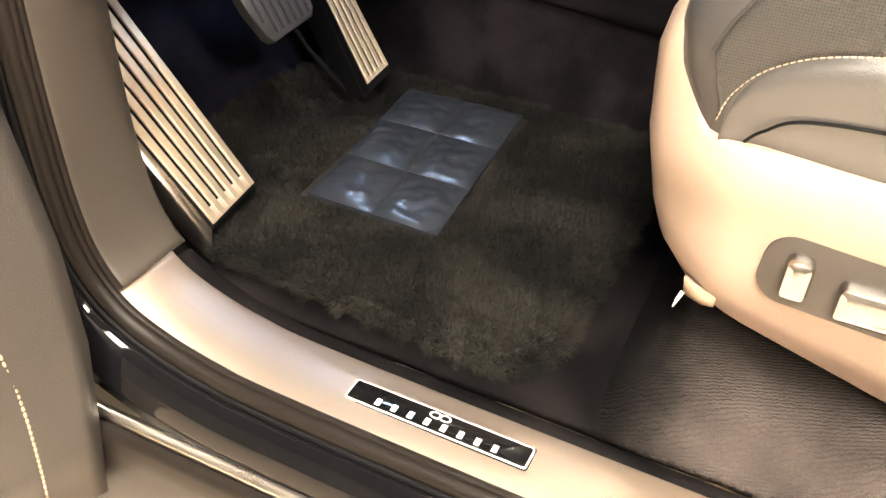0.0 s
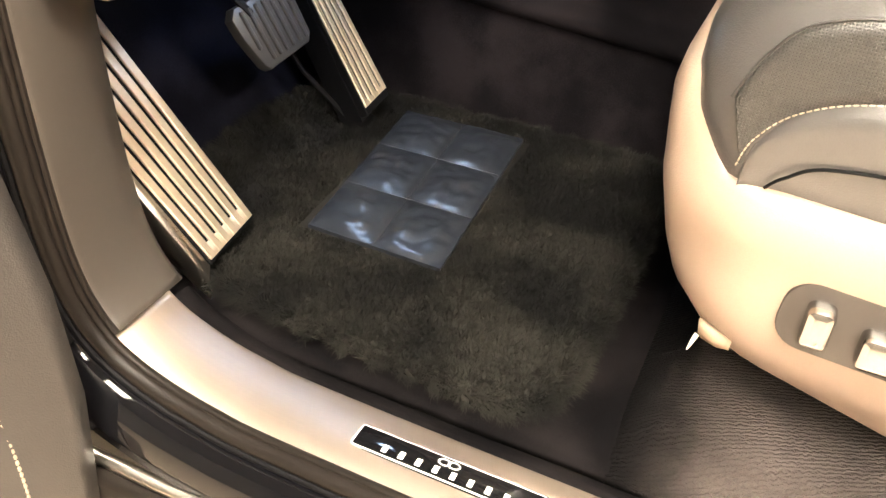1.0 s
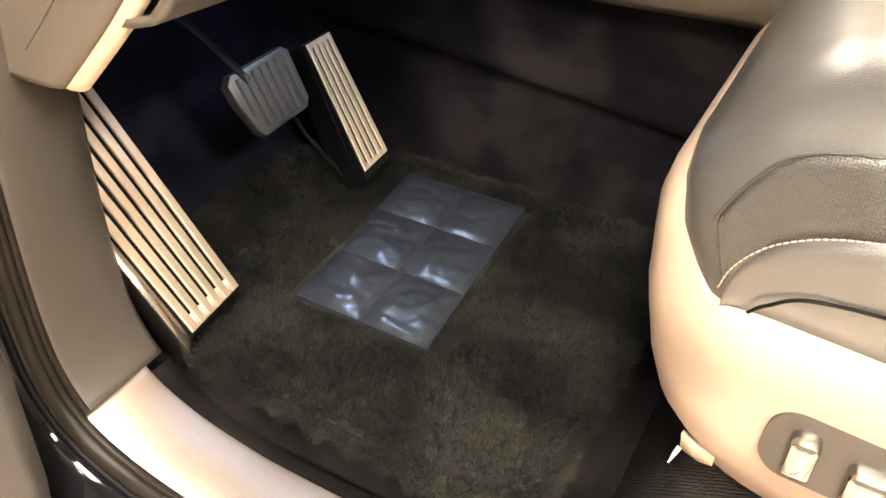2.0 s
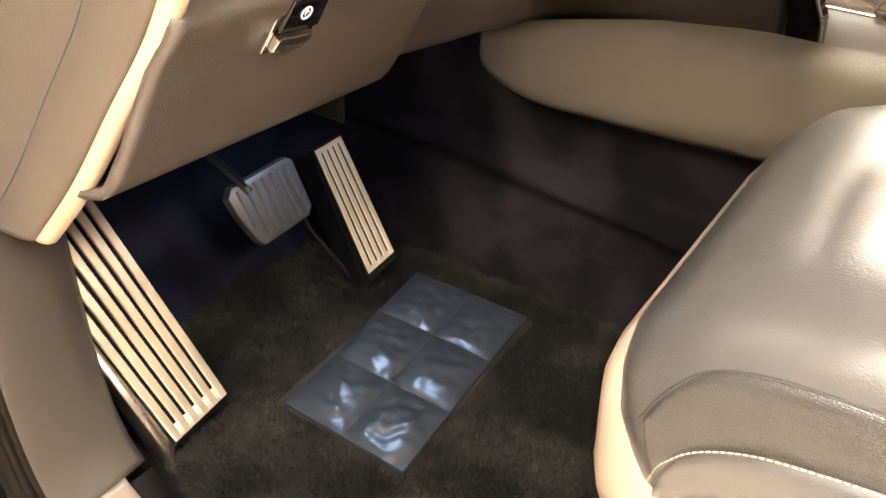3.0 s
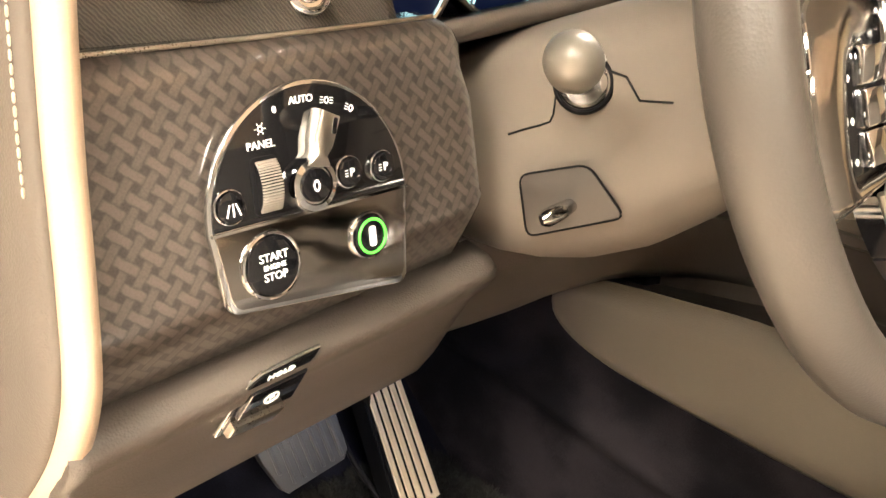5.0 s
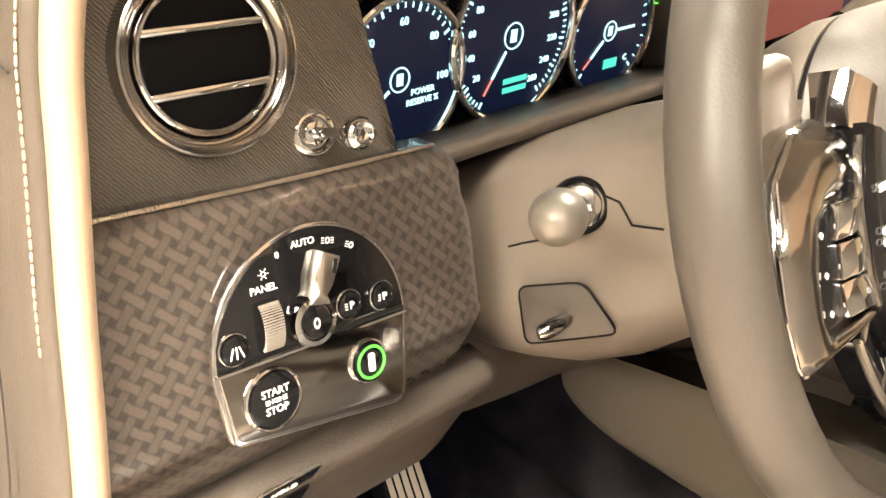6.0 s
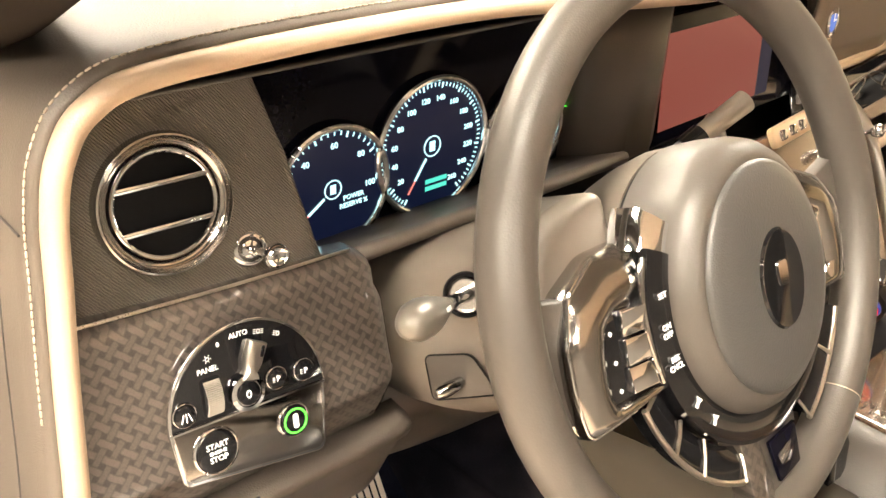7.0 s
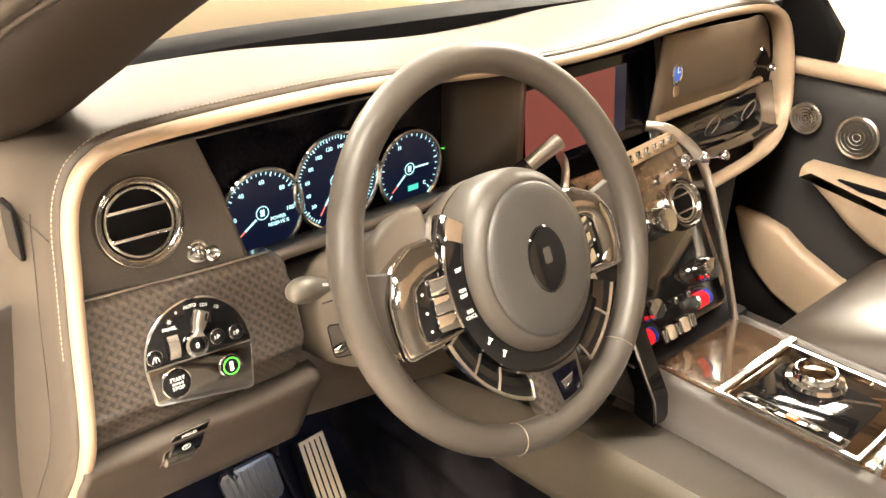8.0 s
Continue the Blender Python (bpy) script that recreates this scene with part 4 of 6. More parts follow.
def round_button(name, u, v, r, label, rim=CHROME, cap=GLOSS_BLACK):
    m = SP @ Matrix.Translation((u, v, 0.0032))
    b = part(name, lathe([(r * 0.8, 0.0), (r * 0.86, 0.0030), (r * 0.7, 0.0036), (0.0005, 0.0038)], m, 32), cap, panel, label)
    part("rim", ring(r * 0.92, r * 0.085, m @ Matrix.Translation((0, 0, 0.001)), 36, 8), rim, b)
    return b, m @ Matrix.Translation((0, 0, 0.0039))


sb, ms = round_button("start_button", -0.0308, -0.0245, 0.0166, "black start button")
for k, (wd, sz) in enumerate((("START", 0.0055), ("ENGINE", 0.0035), ("STOP", 0.0055))):
    writing("wording", wd, sz, ms @ Matrix.Translation((0, 0.0047 - 0.0047 * k, 0)), WHITE_GLOW, sb)
gb, mg = round_button("door_button", 0.0296, -0.0245, 0.0125, "black button with a lit green ring")
part("lit_ring", ring(0.0088, 0.0007, mg, 36, 6), GREEN, gb)
part("car_mark", prism(rrect(0.0042, 0.0105, 0.0015), 0.0005, mg), WHITE_GLOW, gb)
for u, v, kind_ in ((-0.0485, 0.0070, "road"), (0.0204, 0.0103, "park"), (0.0425, 0.0093, "park")):
    bb, mb = round_button("lamp_button", u, v, 0.0084, "small round lamp button")
    if kind_ == "park":
        writing("wording", "P", 0.0058, mb, WHITE_GLOW, bb)
        for q in (-1, 0, 1):
            part("ray", box((0.0018, 0.0004, 0.0004), mb @ Matrix.Translation((-0.0035, q * 0.0014, 0))), WHITE_GLOW, bb, smooth=0)
    else:
        for q in (-1, 0, 1):
            part("ray", box((0.0006, 0.006, 0.0004), mb @ Matrix.Translation((q * 0.0026, -0.001, 0)) @ pose(0, 0, 0, 0, 0, q * 20)), WHITE_GLOW, bb, smooth=0)
writing("wording", "0", 0.0044, SP @ Matrix.Translation((-0.0187, 0.0462, 0.0036)), WHITE_GLOW, panel)
writing("wording", "AUTO", 0.0050, SP @ Matrix.Translation((-0.0032, 0.0490, 0.0036)), WHITE_GLOW, panel)
writing("wording", "PANEL", 0.0052, SP @ Matrix.Translation((-0.0281, 0.0316, 0.0036)), WHITE_GLOW, panel)
sun_m = SP @ Matrix.Translation((-0.0273, 0.0388, 0.0036)) @ Matrix.Diagonal((0.75, 0.75, 1, 1))
part("lamp_mark", ring(0.0016, 0.0004, sun_m, 20, 5), WHITE_GLOW, panel)
for k in range(6):
    part("lamp_ray", box((0.0014, 0.0004, 0.0004), sun_m @ pose(0, 0, 0, 0, 0, 60 * k) @ Matrix.Translation((0.0032, 0, 0))), WHITE_GLOW, panel, smooth=0)
for u, v in ((0.0118, 0.0468), (0.0262, 0.0410)):
    mk = SP @ Matrix.Translation((u, v, 0.0036)) @ pose(0, 0, 0, 0, 0, -25 if u > 0.02 else -10) @ Matrix.Diagonal((0.8, 0.8, 1, 1))
    part("beam_mark", ring(0.0018, 0.0004, mk, 20, 5, 0.8, 1.0), WHITE_GLOW, panel)
    for q in (-1, 0, 1):
        part("beam_ray", box((0.0022, 0.0005, 0.0004), mk @ Matrix.Translation((-0.0036, q * 0.0016, 0))), WHITE_GLOW, panel, smooth=0)
        if u < 0.02:
            part("beam_ray", box((0.0022, 0.0005, 0.0004), mk @ Matrix.Translation((0.0036, q * 0.0016, 0))), WHITE_GLOW, panel, smooth=0)
# thumb wheel
wm = SP @ Matrix.Translation((-0.0279, 0.0130, 0.003))
wheel_box = part("thumb_wheel_frame", prism(rrect(0.0150, 0.0270, 0.003), 0.0014, wm, 0.0005), BLACK_MATT, panel, "thumb wheel slot")
tw = nb()
for k in range(20):
    am = radians(-60 + 120 * (k + 0.5) / 20)
    box((0.0112, 0.00075, 0.0016), wm @ Matrix.Translation((0, 0.0135 * math.sin(am), -0.0015 + 0.0128 * math.cos(am) * 0.62)) @ pose(0, 0, 0, -math.degrees(am) * 0.62, 0, 0), 0.0002, 1, bm=tw)
drum = lathe([(0.0005, -0.0054), (0.0122, -0.0054), (0.0122, 0.0054), (0.0005, 0.0054)], wm @ Matrix.Translation((0, 0, -0.0015)) @ Matrix.Diagonal((1, 1, 0.62, 1)) @ pose(0, 0, 0, 0, 90, 0), 40)
part("thumb_wheel", drum, BLACK_MATT, wheel_box, "ribbed metal thumb wheel")
part("ribs", tw, RIB_METAL, wheel_box, "bright metal ribs")
# rotary light switch with its lever
rm = SP @ Matrix.Translation((-0.0045, 0.0092, 0.0034))
rot = part("light_rotary", lathe([(0.0128, 0.0), (0.0132, 0.004), (0.0125, 0.0065), (0.0098, 0.0072), (0.0092, 0.0062), (0.0005, 0.0062)], rm, 36), CHROME, panel, "chrome rotary light switch", 40)
lever = [(-0.0085, 0.0105), (0.0075, 0.0125), (0.0050, 0.019), (0.0080, 0.026), (0.0100, 0.046), (-0.0050, 0.048), (-0.0068, 0.030), (-0.0050, 0.020)]
part("lever", prism([(x * 0.80, y * 0.74) for x, y in lever], 0.0085, rm @ pose(0, 0, 0, 0, 0, -18), 0.0022), SATIN, rot)
part("lever_slot", prism(rrect(0.0025, 0.008, 0.001), 0.0004, rm @ pose(0, 0, 0, 0, 0, -18) @ Matrix.Translation((0.0045, 0.029, 0.0084))), GLOSS_BLACK, rot)
part("centre_button", lathe([(0.0086, 0.0055), (0.0080, 0.0078), (0.0005, 0.0084)], rm, 28), GLOSS_BLACK, rot, "black lamp button")
part("centre_mark", ring(0.0022, 0.0005, rm @ Matrix.Translation((-0.001, 0, 0.0088)), 18, 5, 0.7, 1.1), WHITE_GLOW, rot)

# parking brake switch in the knee panel
HB = frame_m((-0.2675, -0.0955, 0.4255), (1, 0, -0.03), (0, -0.42, 0.9))
hold = thing("parking_switch", HB.translation, "gloss black parking brake switch with chrome edge in the knee panel", "switch")
outline = [(0.0009, 0.0485), (-0.0005, 0.026), (-0.0030, 0.008), (-0.0128, -0.0095), (-0.0300, -0.0085), (-0.0462, -0.0040), (-0.0440, 0.012), (-0.0424, 0.0245), (-0.0403, 0.0376), (-0.0332, 0.0470), (-0.016, 0.0480)]
part("chrome_surround", prism([((x + 0.0225) * 1.09 - 0.0225, (y - 0.02) * 1.07 + 0.02) for x, y in outline], 0.0022, HB @ Matrix.Translation((0, 0, -0.0012)), 0.0009), CHROME, hold)
part("recess", prism(outline, 0.0026, HB @ Matrix.Translation((0, 0, -0.0012)), 0.0004), GLOSS_BLACK, hold)
part("paddle", prism([(-0.0445, -0.0025), (-0.0150, -0.0075), (-0.0085, 0.0035), (-0.0425, 0.0075)], 0.006, HB, 0.0018), SATIN, hold)
part("key", prism([(-0.0405, 0.0110), (-0.0045, 0.0075), (-0.0025, 0.0350), (-0.0375, 0.0350)], 0.004, HB, 0.001), GLOSS_BLACK, hold)
writing("wording", "HOLD", 0.0062, HB @ Matrix.Translation((-0.0205, 0.0425, 0.0018)), WHITE_GLOW, hold)
part("brake_mark", ring(0.0045, 0.0006, HB @ Matrix.Translation((-0.0225, 0.0225, 0.0044)), 24, 5), WHITE_GLOW, hold)
writing("wording", "P", 0.0062, HB @ Matrix.Translation((-0.0225, 0.0225, 0.0042)), WHITE_GLOW, hold)


# ---- steering column ----
column = thing("steering_column", (-0.02, -0.12, 0.5), "taupe steering column cover with tilt lever and stalks", "steering column")


def column_cover():
    """Rounded cover that narrows towards the wheel, its axis rising to the driver."""
    rings = []
    for y, hw, up, down in ((0.02, 0.135, 0.040, 0.095), (-0.05, 0.130, 0.042, 0.114), (-0.085, 0.126, 0.045, 0.126), (-0.108, 0.1185, 0.047, 0.131), (-0.14, 0.111, 0.050, 0.131), (-0.175, 0.102, 0.053, 0.122), (-0.205, 0.092, 0.056, 0.104), (-0.235, 0.080, 0.058, 0.082)):
        cz = 0.6375 - (y + 0.277) * 0.40
        ring_pts = []
        for j in range(44):
            a = 2 * math.pi * j / 44
            ca, sa = math.cos(a), math.sin(a)
            px = math.copysign(abs(ca) ** 0.5, ca) * hw
            pz = math.copysign(abs(sa) ** (0.75 if sa > 0 else 0.6), sa) * (up if sa > 0 else down)
            up_ = min(1.0, max(0.0, (sa + 0.45) / 0.6))
            px *= 1 - 0.17 * up_ * up_ * (3 - 2 * up_)
            ring_pts.append(V((0.012 + px, y, cz + pz)))
        rings.append(ring_pts)
    return loft(rings)


part("cover", column_cover(), COLUMN_PLASTIC, column, smooth=50)
KM = frame_m((-0.0965, -0.143, 0.511), (0.25, -0.97, -0.02), (0.02, 0.0, 1))
PLATE = filleted([(-0.0205, -0.0285), (0.0375, 0.0055), (0.0095, 0.0305), (-0.0320, 0.0105)], 0.007)
part("lever_plate", prism(PLATE, 0.003, KM @ Matrix.Translation((0, 0, -0.0026)), 0.0004), PLASTIC, column, "trapezoid lever plate")
part("plate_joint", tube([KM @ V((x * 1.02, y * 1.02, 0.0004)) for x, y in PLATE], 0.0007, 6, closed=True), BLACK_MATT, column, "dark joint line")
part("tilt_lever", tube([KM @ V(p) for p in ((0.004, 0.002, -0.002), (0.002, 0.001, 0.006), (-0.001, -0.001, 0.012), (-0.004, -0.003, 0.017), (-0.006, -0.004, 0.0195))], [0.0044, 0.0052, 0.0058, 0.0055, 0.0036], 14), SMOKE, column, "small tilt lever")
HOLE = V((-0.0880, -0.1372, 0.5857))
ST_DIR = V((-0.093, -0.056, 0.0455)).normalized()
SK = Matrix.Translation(HOLE) @ ST_DIR.to_track_quat("Z", "Y").to_matrix().to_4x4()
socket = part("stalk_socket", lathe([(0.0178, -0.03), (0.0178, 0.0005), (0.0166, 0.002), (0.0150, 0.0012), (0.0146, -0.002)], SK, 40), BLACK_MATT, column, "black stalk socket", 50)
part("socket_cup", lathe([(0.0147, -0.0015), (0.0138, 0.0008), (0.0100, -0.004), (0.0060, -0.008), (0.0005, -0.009)], SK, 36), SMOKE, socket, "satin cup", 60)
for pts_ in (((-0.0802, -0.1485, 0.5947), (-0.0785, -0.1585, 0.5940), (-0.0788, -0.1698, 0.5835), (-0.0740, -0.188, 0.5870)),
             ((-0.0874, -0.1185, 0.5735), (-0.0881, -0.1190, 0.5690), (-0.0891, -0.1198, 0.5615), (-0.0898, -0.1185, 0.5562), (-0.0915, -0.1130, 0.5525), (-0.0943, -0.1025, 0.5467), (-0.0972, -0.0938, 0.5412))):
    part("cover_joint", tube([V(p) for p in pts_], 0.0007, 6), BLACK_MATT, column, "dark joint line")

stalk = thing("indicator_stalk", (-0.085, -0.165, 0.597), "satin grey indicator stalk with a rounded end", "stalk")
sm = Matrix.Translation(HOLE - ST_DIR * 0.004) @ ST_DIR.to_track_quat("Z", "Y").to_matrix().to_4x4()
part("neck", lathe([(0.0062, -0.006), (0.0056, 0.012), (0.0052, 0.022), (0.0050, 0.04), (0.0060, 0.068)], sm, 24), CHROME, stalk, "chrome neck", 60)
part("grip", lathe([(0.0064, 0.066), (0.0074, 0.074), (0.0098, 0.088), (0.0124, 0.106), (0.0136, 0.121), (0.0131, 0.135), (0.0104, 0.146), (0.0058, 0.1515), (0.0005, 0.153)], sm, 32), STALK_GREY, stalk, "rounded satin grip", 70)
for q in range(3):
    part("mark", box((0.0030, 0.0006, 0.0040), sm @ pose(0, 0, 0, 0, 0, 205 + 90) @ Matrix.Translation((0, 0.0112 + 0.0012 * q, 0.092 + 0.0075 * q))), WHITE_GLOW, stalk, smooth=0)
wiper = thing("wiper_stalk", (0.10, -0.165, 0.62), "satin grey wiper stalk behind the wheel", "stalk")
wp = smooth_path([(0.08, -0.135, 0.60), (0.13, -0.146, 0.633), (0.175, -0.157, 0.662), (0.22, -0.168, 0.688)], 5)
part("arm", tube(wp, [0.007 + 0.004 * i / len(wp) for i in range(len(wp))], 14), SATIN, wiper)
part("black_band", tube(wp[8:11], 0.0113, 14), GLOSS_BLACK, wiper)


# ---- steering wheel ----
WC = V((0.018, -0.277, 0.645))
TILT_W = 0.417
WM = frame_m(WC, (1, 0, 0), (0, math.sin(TILT_W), math.cos(TILT_W)))
WR, WT = 0.2005, 0.0168
RIM_M = WM.copy()
wheel = thing("steering_wheel", WC, "thin-rimmed grey leather steering wheel with chrome and gloss controls", "steering wheel")
part("rim", ring(WR, WT, RIM_M, 96, 16, flat=1.15), LEATHER_RIM, wheel, "grey leather rim", 60)
for a in (253, 309):
    part("rim_seam", ring(WT * 1.004, 0.0005, WM @ pose(0, 0, 0, 0, 0, a) @ Matrix.Translation((WR, 0, 0)) @ pose(0, 0, 0, 90, 0, 0), 24, 5, 1.0, 1.15), THREAD, wheel)
WM = RIM_M @ Matrix.Translation((0.012, -0.018, 0.0))
part("back_housing", lathe([(0.070, -0.100), (0.080, -0.075), (0.0865, -0.052), (0.0875, -0.036)], WM, 56, 1.0, 1.1), COLUMN_PLASTIC, wheel, "taupe back cover of the wheel", 50)
part("housing_gap", lathe([(0.0860, -0.037), (0.0860, -0.031)], WM, 56, 1.0, 1.1), BLACK_MATT, wheel, "dark joint line", 50)
part("boss", lathe([(0.0870, -0.032), (0.0885, -0.012), (0.0885, 0.006), (0.0865, 0.0165), (0.0825, 0.0235), (0.0775, 0.0280), (0.0735, 0.0300), (0.0725, 0.0296)], WM, 72, 1.0, 1.12), LEATHER_RIM, wheel, "grey leather centre boss", 70)
part("airbag_cover", lathe([(0.0722, 0.0290), (0.0722, 0.0312), (0.0695, 0.0336), (0.062, 0.0360), (0.045, 0.0382), (0.025, 0.0392), (0.0005, 0.0396)], WM, 72, 1.0, 1.13), FACE_LEATHER, wheel, "round leather airbag cover, cool reflection in its colour", 60)
part("emblem", lathe([(0.0275, 0.036), (0.0280, 0.0392), (0.0265, 0.0408), (0.0240, 0.0400), (0.0005, 0.0405)], WM @ Matrix.Translation((0.001, -0.001, 0)), 48, 0.95, 1.27), GLOSS_BLACK, wheel, "oval gloss black emblem", 50)
part("emblem_mark", prism(rrect(0.011, 0.017, 0.003), 0.001, WM @ Matrix.Translation((0.001, 0.003, 0.0402))), CHROME, wheel)


def band(r0, r1, a0, a1, h0, h1, n=20, sy=1.1, dish=0.0):
    """An arc-shaped plate round the boss."""
    rings = []
    for k in range(n + 1):
        a = radians(a0 + (a1 - a0) * k / n)
        c, s = math.cos(a), math.sin(a) * sy
        rings.append([WM @ V((r * c, r * s, h)) for r, h in ((r0, h0), (r0, h1), ((r0 + r1) / 2, h1 + 0.0015 + dish * 0.5), (r1, h1 - 0.001 + dish), (r1, h0))])
    return loft(rings)


part("control_band", band(0.088, 0.1085, 155, 322, -0.008, 0.013, 44), GLOSS_BLACK, wheel, "gloss black control band", 45)
part("band_edge", tube([WM @ V((0.1095 * math.cos(radians(a)), 0.1095 * 1.1 * math.sin(radians(a)), 0.009)) for a in range(158, 202, 4)], 0.0022, 8), SMOKE, wheel, "bright edge")
part("chrome_key", band(0.0885, 0.114, 143, 156, -0.016, 0.0105, 14, dish=-0.006), CHROME, wheel, smooth=70)
for a0, a1 in ((200, 216), (217, 231), (232, 252), (296, 318), (319, 334)):
    part("gloss_key", band(0.1105, 0.132, a0, a1, -0.008, 0.002, 10, dish=0.007), GLOSS_BLACK, wheel, "gloss black wheel key", 45)
for a0, a1 in ((199, 253), (295, 335)):
    part("key_edge", tube([WM @ V((0.1335 * math.cos(radians(a)), 0.1335 * 1.1 * math.sin(radians(a)), 0.008)) for a in range(a0, a1 + 1, 3)], 0.0022, 8), SATIN, wheel, "bright metal key edge")
for a in (199, 216.5, 231.5, 253, 295, 318.5):
    part("key_divider", tube([WM @ V((r_ * math.cos(radians(a)), r_ * 1.1 * math.sin(radians(a)), h_)) for r_, h_ in ((0.110, 0.0035), (0.121, 0.0075), (0.133, 0.0100))], 0.0014, 8), SATIN, wheel, "bright metal key divider")
for a, wd in ((170, "SET"), (181, "ON OFF"), (193, "RES CNCL")):
    c, s = math.cos(radians(a)) * 0.098, math.sin(radians(a)) * 0.098 * 1.1
    for j, w1 in enumerate(wd.split()):
        writing("wording", w1, 0.0054, WM @ Matrix.Translation((c, s - 0.0056 * j, 0.0152)), WHITE_GLOW, wheel)
for a in (214, 227):
    c, s = math.cos(radians(a)) * 0.0985, math.sin(radians(a)) * 0.0985 * 1.1
    part("icon", prism([(-0.0035, -0.0014), (0.0005, -0.0014), (0.0035, -0.0034), (0.0035, 0.0034), (0.0005, 0.0014), (-0.0035, 0.0014)], 0.0006, WM @ Matrix.Translation((c, s, 0.0148)) @ pose(0, 0, 0, 0, 0, a - 170)), WHITE_GLOW, wheel)


def side_spoke(s):
    """A metal bracket frame from boss to rim, with a black bed of keys inside it."""
    def flip(pts):
        return [(x * s, y) for x, y in (pts if s > 0 else pts[::-1])]

    m = RIM_M
    outer = filleted(flip([(0.076, 0.036), (0.118, 0.036), (0.151, 0.020), (0.1645, -0.006), (0.1660, -0.036), (0.1615, -0.0665), (0.120, -0.0650), (0.076, -0.062)]), 0.007)
    inner = filleted(flip([(0.086, 0.006), (0.121, 0.000), (0.130, -0.007), (0.1335, -0.028), (0.1345, -0.050), (0.129, -0.0560), (0.104, -0.0560), (0.086, -0.054)]), 0.004)

    def loop(f, h, grow=0.0):
        return [m @ V((a[0] + (b[0] - a[0]) * f + (a[0] - s * 0.12) * grow, a[1] + (b[1] - a[1]) * f + (a[1] + 0.015) * grow, h - 0.010 * max(0.0, (a[1] * (1 - f) + b[1] * f - 0.005) / 0.03))) for a, b in zip(outer, inner)]

    rings = [loop(0, -0.020, 0.0), loop(0, -0.008, 0.03), loop(0.01, -0.001, 0.03), loop(0.06, 0.0035, 0.015), loop(0.18, 0.0068), loop(0.40, 0.0090), loop(0.65, 0.0090), loop(0.86, 0.0070), loop(0.97, 0.0030), loop(1.0, -0.006)]
    bm = loft(rings + [rings[0]], True, False)
    bmesh.ops.remove_doubles(bm, verts=bm.verts, dist=1e-6)
    sp_ = part("spoke", bm, SMOKE, wheel, "smoked chrome spoke bracket", 85)
    part("bright_edge", tube([m @ V((x, y, 0.0036 - 0.010 * max(0.0, (y - 0.005) / 0.03))) for x, y in outer if abs(x) > 0.115], 0.0013, 8), CHROME, sp_)
    part("rim_bridge", prism(flip([(0.150, 0.020), (0.192, 0.030), (0.196, -0.040), (0.162, -0.058)]), 0.012, m @ Matrix.Translation((0, 0, -0.016)), 0.004), LEATHER_RIM, sp_, smooth=45)
    part("key_bed", prism(filleted(flip([(0.082, 0.008), (0.122, 0.002), (0.132, -0.008), (0.1355, -0.030), (0.136, -0.056), (0.104, -0.058), (0.082, -0.056)]), 0.004), 0.0075, m @ Matrix.Translation((0, 0, -0.004)), 0.0006), GLOSS_BLACK, sp_)
    for j, (y, hh) in enumerate(((-0.0075, 0.0175), (-0.0265, 0.0175), (-0.0450, 0.0165))):
        part("key", box((0.0245, hh, 0.006), m @ Matrix.Translation((0.1055 * s + 0.0006 * j * s, y, 0.0062)) @ pose(0, 0, 0, (9, 0, -9)[j], 5 * s, 4 * s), 0.0014, 2), CHROME, sp_, "chrome rocker key")
        part("arrow", box((0.0024, 0.0024, 0.0008), m @ Matrix.Translation((0.1262 * s, y - 0.003, 0.0037)) @ pose(0, 0, 0, 0, 0, 45)), WHITE_GLOW, sp_, smooth=0)
    return sp_


side_spoke(-1)
side_spoke(1)
part("upper_cover", prism(filleted([(-0.078, 0.072), (-0.118, 0.066), (-0.148, 0.048), (-0.166, 0.008), (-0.166, -0.030), (-0.078, -0.050)], 0.012), 0.022, RIM_M @ Matrix.Translation((0, 0, -0.042)), 0.007), COLUMN_PLASTIC, wheel, "taupe spoke cover", 45)
low_spoke = part("lower_spoke", prism([(-0.024, -0.122), (0.054, -0.120), (0.056, -0.160), (0.052, -0.186), (0.022, -0.202), (-0.005, -0.204), (-0.017, -0.176)], 0.016, RIM_M @ Matrix.Translation((0, 0, -0.010)), 0.006), LEATHER_RIM, wheel, "lower spoke", 45)
part("fibre_edge", prism([(-0.025, -0.124), (-0.004, -0.126), (0.003, -0.150), (0.010, -0.180), (0.004, -0.203), (-0.006, -0.203), (-0.018, -0.176)], 0.0185, RIM_M @ Matrix.Translation((0, 0, -0.010)), 0.003), FIBRE, low_spoke)
part("plate", prism([(0.007, -0.144), (0.044, -0.142), (0.043, -0.174), (0.014, -0.178)], 0.003, RIM_M @ Matrix.Translation((0, 0, 0.008)), 0.001), SCREEN, low_spoke, "dark glossy plate")
# chrome patch stands in for the pale reflection on the dark plate
part("plate_reflection", prism([(0.014, -0.156), (0.034, -0.152), (0.030, -0.162), (0.018, -0.166)], 0.0035, RIM_M @ Matrix.Translation((0, 0, 0.008)), 0.001), CHROME, low_spoke)


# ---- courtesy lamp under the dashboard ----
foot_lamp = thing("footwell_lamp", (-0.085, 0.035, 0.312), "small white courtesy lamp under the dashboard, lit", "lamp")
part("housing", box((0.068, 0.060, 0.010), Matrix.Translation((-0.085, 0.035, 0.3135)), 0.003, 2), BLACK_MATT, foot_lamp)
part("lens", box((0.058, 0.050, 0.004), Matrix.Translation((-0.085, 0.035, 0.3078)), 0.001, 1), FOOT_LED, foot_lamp)
